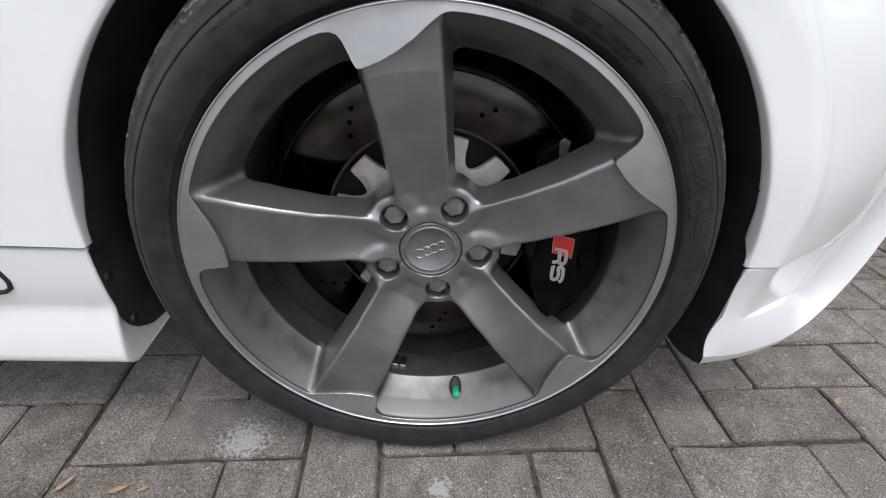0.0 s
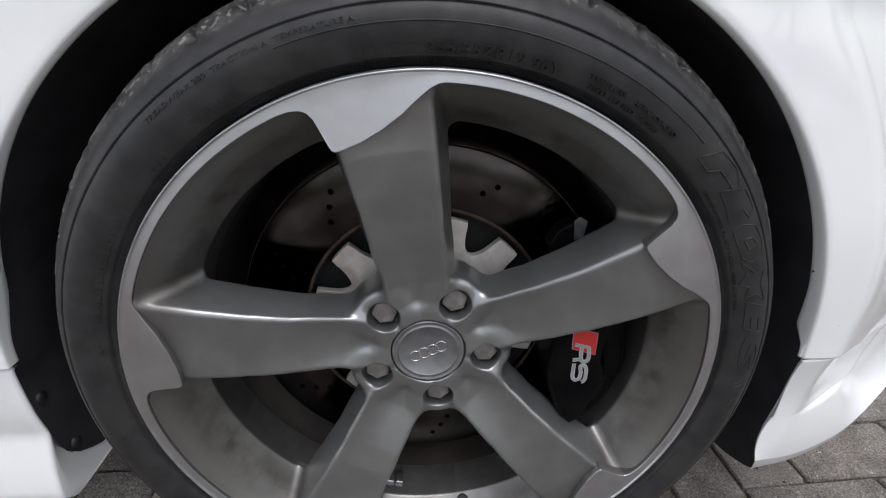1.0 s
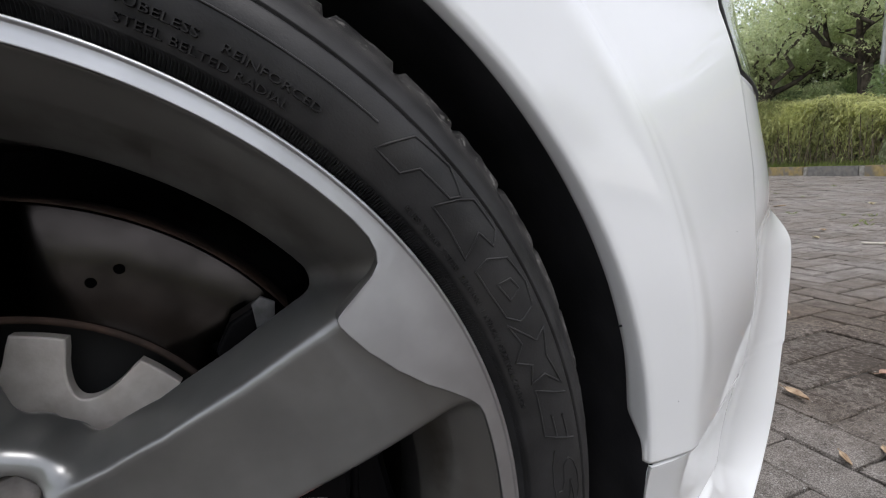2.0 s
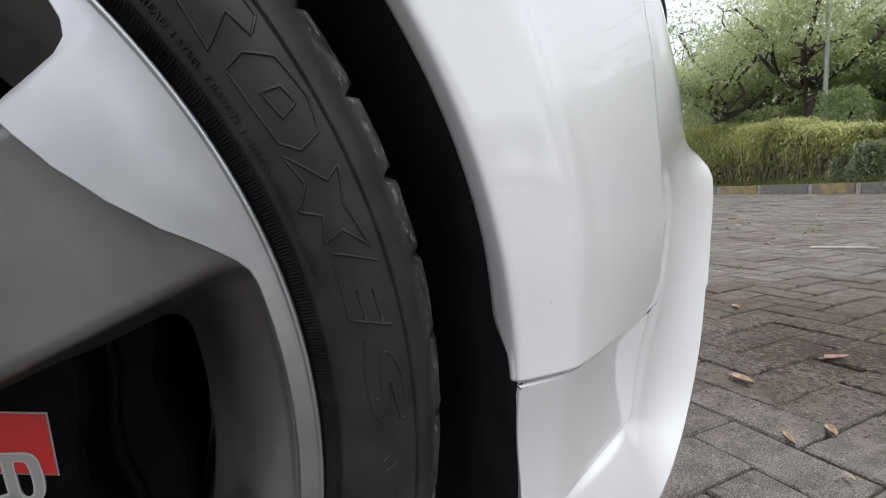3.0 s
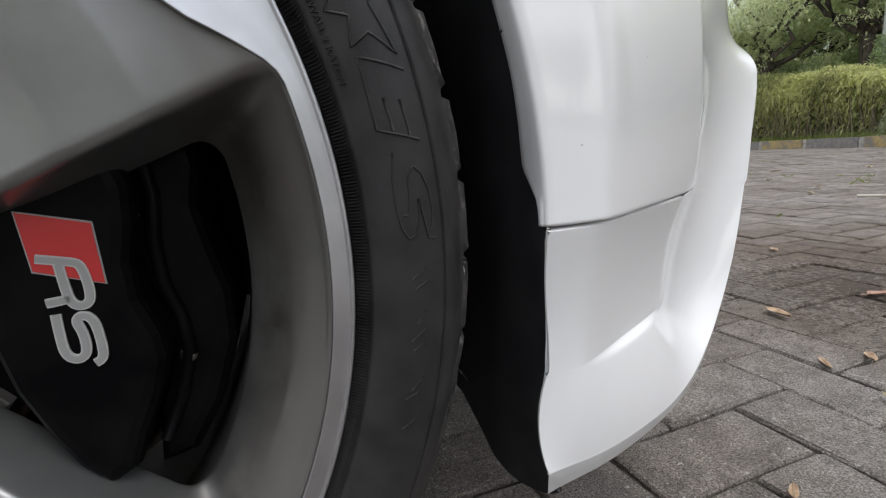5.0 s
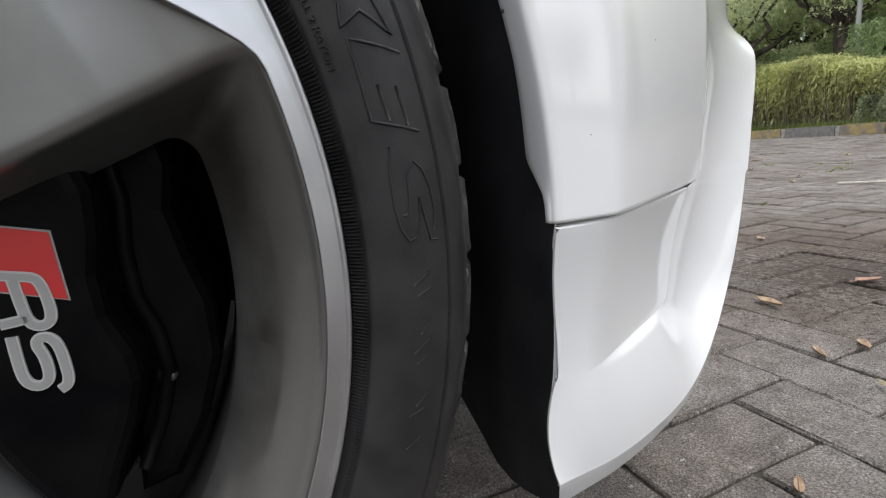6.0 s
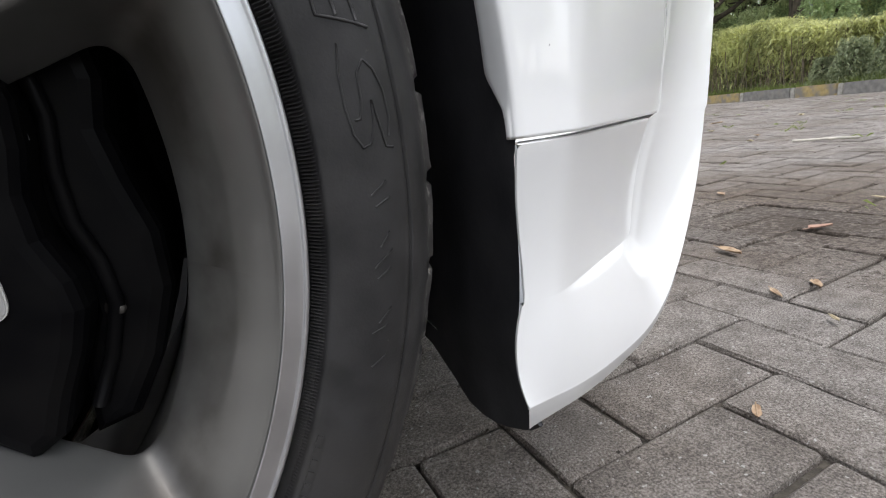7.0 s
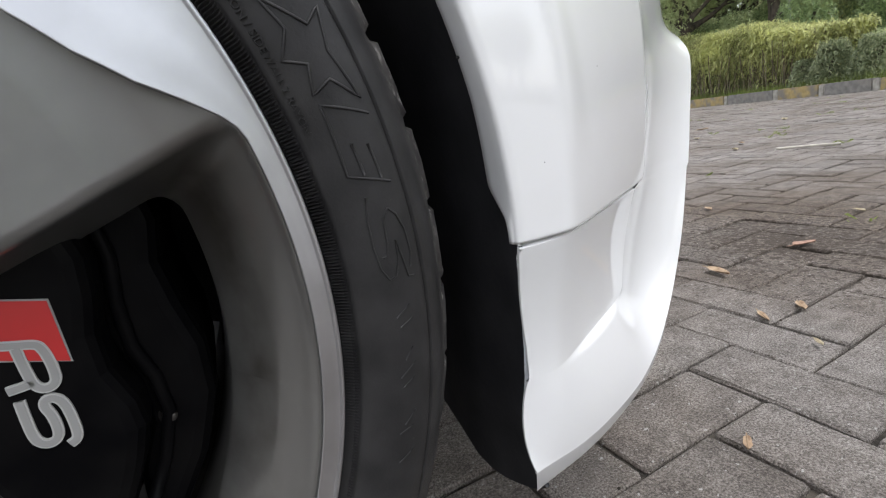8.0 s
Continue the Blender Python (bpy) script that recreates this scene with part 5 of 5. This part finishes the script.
# grass tufts on the verge
pts = [(0.18 + rng.random() ** 1.5 * 0.7, rng.uniform(-4.5, 9.0), 0.165) for _ in range(6500)]
v, f = [], []
for x, y, z in pts:
    h, a = rng.uniform(0.05, 0.20), rng.uniform(0, 6.28)
    dx, dy = 0.006 * math.cos(a), 0.006 * math.sin(a)
    lx, ly = rng.gauss(0, 0.05), rng.gauss(0, 0.05)
    k = len(v)
    v += [(x - dx, y - dy, z), (x + dx, y + dy, z), (x + lx, y + ly, z + h)]
    f.append((k, k + 1, k + 2))
grass = new("grass", mesh("grass", v, f, grass_mat, False))
grass.matrix_world = STRIP
tagged(grass, "tufts of green grass on the verge", "grass", kind="stuff")


def shrub(x, y, z0, rx, ry, h, count, mat, length, label):
    pts = []
    while len(pts) < count:
        a, u, q = rng.uniform(0, 6.28), rng.uniform(0, 1), rng.random() ** 0.4
        p = (x + rx * q * math.cos(a) * (1 - 0.5 * u), y + ry * q * math.sin(a) * (1 - 0.5 * u), z0 + h * u)
        if noise.noise(Vector(p) * 1.4) > -0.25:
            pts.append(p)
    ob = empty("shrub", pose(x, y, z0))
    tagged(ob, label, "shrub")
    me = mesh("shrub_leaves", *leaves(pts, length, length * 0.34, rng), mat, False)
    me.transform(pose(x, y, z0).inverted())
    tagged(part("foliage", me, mat, ob), kind="stuff")
    st = tube([(0, 0, -0.05), (rng.gauss(0, 0.05), rng.gauss(0, 0.05), h * 0.4), (rng.gauss(0, 0.1), rng.gauss(0, 0.1), h * 0.8)], 0.03, 6)
    part("stem", mesh("stem", *st, bark), bark, ob)


def limb(p, q, r0, r1, bend, rng):
    a, b2 = Vector(p), Vector(q)
    pts, rad = [], []
    for t in (0.0, 0.2, 0.4, 0.6, 0.8, 1.0):
        pts.append(a.lerp(b2, t) + Vector((rng.gauss(0, bend), rng.gauss(0, bend), 0)) * math.sin(math.pi * t))
        rad.append(r0 + (r1 - r0) * t)
    v, f, s = [], [], 8
    for i, c in enumerate(pts):
        d = (pts[min(i + 1, 5)] - pts[max(i - 1, 0)]).normalized()
        u = d.orthogonal().normalized()
        w = d.cross(u)
        v += [tuple(c + rad[i] * (math.cos(6.2832 * k / s) * u + math.sin(6.2832 * k / s) * w)) for k in range(s)]
    for i in range(5):
        for k in range(s):
            f.append((i * s + k, i * s + (k + 1) % s, (i + 1) * s + (k + 1) % s, (i + 1) * s + k))
    return v, f, pts


TREES = []


def tree(x, y, fork, height, spread, count, mat, leaf, seed, label, low=0.35, flat=0.5):
    rg = random.Random(seed)
    base = pose(x, y, 0.15)
    ob = tagged(empty("tree", base), label, "tree")
    v, f = [], []

    def join(vv, ff):
        k = len(v)
        v.extend(vv)
        f.extend(tuple(i + k for i in q) for q in ff)

    top = Vector((rg.gauss(0, 0.25), rg.gauss(0, 0.25), fork))
    vv, ff, _ = limb((0, 0, -0.1), top, 0.23, 0.17, 0.05, rg)
    part("trunk", mesh("trunk", vv, ff, bark), bark, ob, "brown forked trunk")
    clumps = []
    for k in range(8):
        a = 2 * math.pi * (k + rg.random() * 0.6) / 8
        e = top + Vector((math.cos(a) * spread * rg.uniform(0.35, 0.8), math.sin(a) * spread * rg.uniform(0.35, 0.8), (height - fork) * rg.uniform(0.3, 0.85)))
        vv, ff, line = limb(top, e, 0.09, 0.03, 0.25, rg)
        v, f = [], []
        join(vv, ff)
        for m in range(4):
            s = line[rg.randrange(2, 6)]
            g = s + Vector((rg.gauss(0, 0.35) * spread * 0.5, rg.gauss(0, 0.35) * spread * 0.5, rg.uniform(-0.25, 0.6) * (height - fork) * 0.5))
            vv, ff, _ = limb(s, g, 0.03, 0.010, 0.1, rg)
            join(vv, ff)
            clumps += [g, s.lerp(g, 0.6)]
        part("limb", mesh("limb", v, f, bark), bark, ob)
        pts = []
    while len(pts) < count:
        c = clumps[rg.randrange(len(clumps))]
        s = 0.42 + 0.12 * spread
        p = c + Vector((rg.gauss(0, s), rg.gauss(0, s), rg.gauss(0, s * flat)))
        if p.z > low * fork and noise.noise((p + Vector((x, y, 0))) * 0.8) > 0.04:
            pts.append(tuple(p))
    tagged(part("crown", mesh("crown", *leaves(pts, leaf, leaf * 0.42, rg), mat, False), mat, ob, "airy crown of small green leaves"), kind="stuff")
    TREES.append(ob)


tree(14.6, 8.1, 2.5, 6.8, 3.6, 18000, tree_leaf, 0.115, 21, "spreading green tree with a leaning forked trunk", 1.1, 0.45)
tree(13.4, 10.2, 1.9, 4.6, 2.2, 16000, tree_leaf, 0.10, 22, "young tree with light green leaves", 0.7)
tree(17.5, 13.6, 2.2, 6.8, 3.8, 16000, dark_leaf, 0.16, 23, "dark green tree behind the hedge", 0.6)
tree(21.5, 9.5, 2.0, 6.8, 4.2, 18000, tree_leaf, 0.17, 24, "broad green tree in the park", 0.5)
tree(19.0, 6.2, 2.0, 6.0, 3.4, 10000, dark_leaf, 0.22, 25, "dark green park tree", 0.5)
for x, y, h, rx, c, mt in ((13.9, 8.9, 2.1, 0.7, 1000, tree_leaf), (13.6, 7.0, 2.2, 0.9, 1400, dark_leaf), (14.8, 10.4, 2.1, 0.9, 1500, dark_leaf), (14.8, 5.6, 1.9, 1.4, 1800, dark_leaf), (16.0, 9.8, 2.4, 1.6, 1900, dark_leaf), (17.5, 7.4, 2.2, 1.8, 1900, dark_leaf), (13.0, 4.9, 0.9, 1.0, 1200, tree_leaf), (21.0, 13.5, 3.0, 2.4, 2000, dark_leaf), (23.0, 8.6, 2.8, 2.6, 2000, dark_leaf)):
    shrub(x, y, 0.17, rx, rx, h, 3 * c, mt, 0.12, "leafy green shrub behind the hedge")

# low dull bushes in front of the hedge's end, and a fence behind them
for x, y, h, r in ((0.50, 1.95, 0.52, 0.30), (0.55, 1.40, 0.78, 0.44), (0.60, 0.65, 0.76, 0.46), (0.62, -0.20, 0.92, 0.50), (0.60, -1.10, 0.84, 0.50)):
    p = STRIP @ Vector((x, y, 0.17))
    shrub(p.x, p.y, 0.17, r, r, h, 3200, dull_leaf, 0.075, "low dull grey-green bush beside the kerb")
fence_wood = material("weathered_fence_wood", (0.22, 0.15, 0.11), 0.85)
grain(fence_wood, (0.12, 0.075, 0.055), (0.32, 0.23, 0.17), 9.0, bump=0.4, bump_scale=60.0, stretch=(1, 1, 0.2))
fence = tagged(empty("fence", STRIP @ pose(1.9, 0.0, 0.17)), "weathered brown wooden post and rail fence", "fence")
for y in (1.35, -0.6, -2.5):
    block("post", -0.045, 0.045, y - 0.045, y + 0.045, -0.05, 1.32, fence_wood, fence)
for z in (0.62, 1.16):
    block("rail", -0.030, 0.030, -2.6, 1.45, z, z + 0.075, fence_wood, fence)

# the grey post behind the hedge
post = tagged(empty("lamp_post", pose(14.0, 7.6, 0.17)), "plain grey metal post behind the hedge", "post")
v, f, _ = limb((0, 0, 0), (0, 0, 5.2), 0.060, 0.045, 0.0, rng)
part("pole", mesh("pole", v, f, pole_mat), pole_mat, post)

# the tree row on the other side of the car park, which the paint and the wheel mirror
# the last two trees are unseen, added to dim the car's left side
for k, (x, y, turn) in enumerate(((-13, -15, 40), (-7.5, -17, 130), (-2, -16, 250), (3.5, -17.5, 15), (9, -16, 200), (15, -14, 300), (-19, -11, 80), (-9.0, -3.5, 150), (-12.5, -6.5, 10))):
    copy_thing(TREES[(0, 2, 3, 4)[k % 4]], pose(1.4 * x, 1.5 * (y - 4.0), 0.0, 0, 0, turn))
for k in range(12):
    copy_thing(TREES[(2, 0, 4, 3)[k % 4]], pose(-27.0 + 4.6 * k, -33.5 + 2.0 * math.sin(2.3 * k), 0.0, 0, 0, 77 * k))
for x, y, turn, k in ((15.5, 2.2, 70, 0), (17.5, -1.8, 160, 2), (15.0, -5.5, 20, 3), (20.0, 4.0, 200, 1), (13.5, -10.0, 300, 4)):
    copy_thing(TREES[k], pose(x, y, 0.0, 0, 0, turn))
for x, y, turn in ((17.4, 11.6, 265), (19.4, 8.2, 95)):
    copy_thing(TREES[1], pose(x, y, 0.15, 0, 0, turn) @ Matrix.Diagonal((1.25, 1.25, 1.2, 1.0)))
# stretched hedge copies, added to close the bright gap that the fender mirrors
for y in (0.2, -6.8):
    copy_thing(hedge, pose(13.2, y, 0.17) @ Matrix.Diagonal((1.0, 1.0, 2.2, 1.0)))
for x, y in ((25.0, 6.0), (26.0, 13.0), (27.0, 20.0), (24.5, -1.0)):
    copy_thing(hedge, pose(x, y, 0.17) @ Matrix.Diagonal((1.5, 1.0, 2.6, 1.0)))
# unseen hedge copies, added to darken the mirrored horizon under the tree row
for x in (-16, -9.5, -3, 3.5, 10):
    copy_thing(hedge, pose(1.1 * x, -24.0, 0.0, 0, 0, -90) @ Matrix.Diagonal((1.0, 1.0, 2.4, 1.0)))

# ---- fallen leaves and twigs on the pavers ----
def litter_mat(name, dark, light):
    m = material(name, dark, 0.75)
    grain(m, dark, light, 60.0, bump=0.4, bump_scale=220.0, distance=0.0008)
    return m


dry_leaf = litter_mat("dry_leaf", (0.24, 0.15, 0.085), (0.50, 0.37, 0.24))
red_leaf = litter_mat("reddish_leaf", (0.30, 0.17, 0.12), (0.46, 0.30, 0.22))
pale_leaf = litter_mat("pale_leaf", (0.30, 0.24, 0.14), (0.52, 0.45, 0.30))
green_leaf = litter_mat("green_leaf", (0.05, 0.10, 0.03), (0.14, 0.22, 0.07))
pale_twig = litter_mat("pale_twig", (0.40, 0.37, 0.32), (0.62, 0.58, 0.50))


def fallen_leaf(p, q, wide, mat, label, curl=0.5, seed=0):
    """A curled leaf blade on the ground from its stalk p to its tip q."""
    rg = random.Random(seed)
    a, b2 = Vector((*p, 0.0)), Vector((*q, 0.0))
    ln = (b2 - a).length
    d, s = (b2 - a).normalized(), Vector((-(b2 - a).normalized().y, (b2 - a).normalized().x, 0))
    phase, twist = rg.uniform(0, 6), rg.uniform(-0.5, 0.5)

    def place_at(t, u, up):
        w = wide * math.sin(math.pi * min(1, max(0, t)) ** 0.8) ** 0.7 * (1 + 0.15 * math.sin(9 * t + phase))
        h = 0.003 + curl * wide * (u * u * 0.9 + 0.35 * t * t + 0.18 * math.sin(5 * t + phase) * u) + 0.002 * (1 - abs(u))
        return tuple(d * ln * (t - 0.5) + s * (w * 0.5 * u + twist * 0.2 * wide * t * t) + Vector((0, 0, h + up)))
    top = [[place_at(t, u, 0.0007) for u in (-1, -0.5, 0, 0.5, 1)] for t in np.linspace(0.02, 0.98, 10)]
    low = [[place_at(t, u, 0.0) for u in (1, 0.5, 0, -0.5, -1)] for t in np.linspace(0.02, 0.98, 10)]
    ob = tagged(empty("leaf", Matrix.Translation((a + b2) / 2)), label, "leaf", group="litter on the pavers")
    part("blade", mesh("blade", *grid([x + y + [x[0]] for x, y in zip(top, low)]), mat), mat, ob)
    k = place_at(0.03, 0, 0.0005)
    part("stalk", mesh("stalk", *tube([tuple(Vector(k) - d * ln * 0.25 + Vector((0, 0, -0.001))), k, place_at(0.5, 0, 0.0009), place_at(0.95, 0, 0.0008)], 0.0008, 5), mat), mat, ob)


LEAVES = (((1.127, 0.474), (1.107, 0.411), 0.030, dry_leaf, "curled brown dry leaf on the pavers"),
          ((1.06, 0.259), (1.032, 0.234), 0.022, dry_leaf, "small brown dry leaf on the pavers"),
          ((0.985, 0.279), (0.958, 0.246), 0.014, dry_leaf, "thin withered brown leaf on the pavers"),
          ((1.365, 0.436), (1.41, 0.412), 0.034, red_leaf, "reddish fallen leaf on the pavers"),
          ((0.675, 0.1), (0.655, 0.085), 0.014, dry_leaf, "small brown dry leaf on the pavers"),
          ((1.77, 0.504), (1.745, 0.469), 0.024, pale_leaf, "yellowish fallen leaf on the pavers"),
          ((1.635, 0.844), (1.602, 0.804), 0.026, dry_leaf, "brown dry leaf on the pavers"),
          ((0.945, 0.174), (0.932, 0.156), 0.012, pale_leaf, "small pale leaf on the pavers"),
          ((3.1, 1.73), (3.04, 1.67), 0.05, pale_leaf, "yellowish fallen leaf on the pavers"),
          ((3.43, 1.9), (3.36, 1.84), 0.05, dry_leaf, "brown dry leaf on the pavers"),
          ((3.83, 2.53), (3.75, 2.45), 0.06, pale_leaf, "yellowish fallen leaf on the pavers"),
          ((5.2, 2.62), (5.3, 2.7), 0.07, pale_leaf, "yellowish fallen leaf on the pavers"),
          ((4.6, 3.1), (4.7, 3.05), 0.06, dry_leaf, "brown dry leaf on the pavers"),
          ((-0.537, 0.077), (-0.509, 0.065), 0.010, green_leaf, "narrow green leaf on the pavers"),
          ((-0.457, -0.057), (-0.444, -0.038), 0.010, dry_leaf, "small brown dry leaf on the pavers"),
          ((-0.393, -0.06), (-0.37, -0.05), 0.011, dry_leaf, "small brown dry leaf on the pavers"),
          ((-0.358, -0.058), (-0.346, -0.052), 0.008, dry_leaf, "small brown dry leaf on the pavers"))
for i, (p, q, w, mt, label) in enumerate(LEAVES):
    fallen_leaf(p, q, 0.66 * w, mt, label, 0.30, i)
me = mesh("twig", *tube([(3.04, 1.45, 0.009), (3.09, 1.37, 0.010), (3.15, 1.29, 0.011), (3.20, 1.22, 0.009)], 0.007, 7), pale_twig)
me.transform(Matrix.Translation((-3.12, -1.335, 0)))
ob = new("twig", me)
ob.matrix_world = Matrix.Translation((3.12, 1.335, 0))
tagged(ob, "pale bare twig lying on the pavers", "twig", group="litter on the pavers")

# weeds that sprout from the joints, and grit on the paving
rg = random.Random(5)
v, f = [], []
for k in range(90):
    cx, cy = rg.uniform(1.2, 9.5), rg.uniform(0.3, 6.0)
    if cy > 0.75 * cx or rg.random() < 0.4:
        continue
    for m in range(rg.randrange(3, 9)):
        a, h = rg.uniform(0, 6.28), rg.uniform(0.008, 0.03)
        x, y = cx + rg.gauss(0, 0.02), cy + rg.gauss(0, 0.02)
        dx, dy = 0.003 * math.cos(a), 0.003 * math.sin(a)
        q = len(v)
        v += [(x - dx, y - dy, -0.004), (x + dx, y + dy, -0.004), (x + dx + h * math.cos(a + 1.5), y + dy + h * math.sin(a + 1.5), h * 0.7), (x + 1.4 * h * math.cos(a + 1.5), y + 1.4 * h * math.sin(a + 1.5), h * 0.6)]
        f.append((q, q + 1, q + 2, q + 3))
tagged(new("weeds", mesh("weeds", v, f, grass_mat, False)), "tiny green weeds in the paving joints", "weeds", kind="stuff")
grit_mat = material("grit", (0.2, 0.18, 0.16), 0.9)
grain(grit_mat, (0.10, 0.09, 0.08), (0.42, 0.39, 0.35), 300.0)
v, f = [], []
for k in range(2600):
    x = rg.uniform(-0.75, 2.6)
    y = rg.uniform(-0.12, 1.3) if x > 0.45 else rg.uniform(-0.16, 0.12)
    if abs(x) < 0.16 and y > -0.05:
        continue
    r = 0.0005 + 0.0022 * rg.random() ** 4
    q = len(v)
    t0 = rg.uniform(0, 6.28)
    v += [(x + r * math.cos(t0 + 2.1 * i) * rg.uniform(0.7, 1.2), y + r * math.sin(t0 + 2.1 * i) * rg.uniform(0.7, 1.2), 0.0002) for i in range(3)]
    v.append((x, y, 0.0004 + r * rg.uniform(0.8, 1.3)))
    f += [(q, q + 1, q + 3), (q + 1, q + 2, q + 3), (q + 2, q, q + 3)]
tagged(new("grit", mesh("grit", v, f, grit_mat, False)), "loose sand grains and grit on the pavers", "grit", kind="stuff")

# soil crumbs, grit and dry bits that lie along the joints
crumb_mat = material("soil_crumbs", (0.06, 0.05, 0.04), 0.95)
grain(crumb_mat, (0.020, 0.016, 0.012), (0.17, 0.145, 0.115), 260.0)
v, f = [], []
for m in near_poses:
    c = m.translation
    thick = 2.0 if (0.30 < c.x < 0.75 and c.y < 0.30) or (1.0 < c.x and c.y > 0.25) else 1.0
    for k in range(int(thick * rg.uniform(4, 13))):
        along, edge = rg.uniform(-0.5, 0.5), rg.choice((-0.5, 0.5))
        q = Vector((edge * P, along * 2 * P, 0)) if rg.random() < 0.66 else Vector((along * P, edge * 2 * P, 0))
        p = m @ (q + Vector((rg.gauss(0, 0.0022), rg.gauss(0, 0.0022), 0)))
        r = 0.0007 + 0.0020 * rg.random() ** 2.5
        base, t0 = len(v), rg.uniform(0, 6.28)
        z = p.z - 0.0025 + 0.003 * rg.random()
        v += [(p.x + r * math.cos(t0 + 2.1 * i) * rg.uniform(0.6, 1.3), p.y + r * math.sin(t0 + 2.1 * i) * rg.uniform(0.6, 1.3), z) for i in range(3)]
        v.append((p.x, p.y, z + r * rg.uniform(0.7, 1.3)))
        f += [(base, base + 1, base + 3), (base + 1, base + 2, base + 3), (base + 2, base, base + 3)]
tagged(new("soil_crumbs", mesh("soil_crumbs", v, f, crumb_mat, False)), "dark soil crumbs along the paving joints", "soil", kind="stuff")
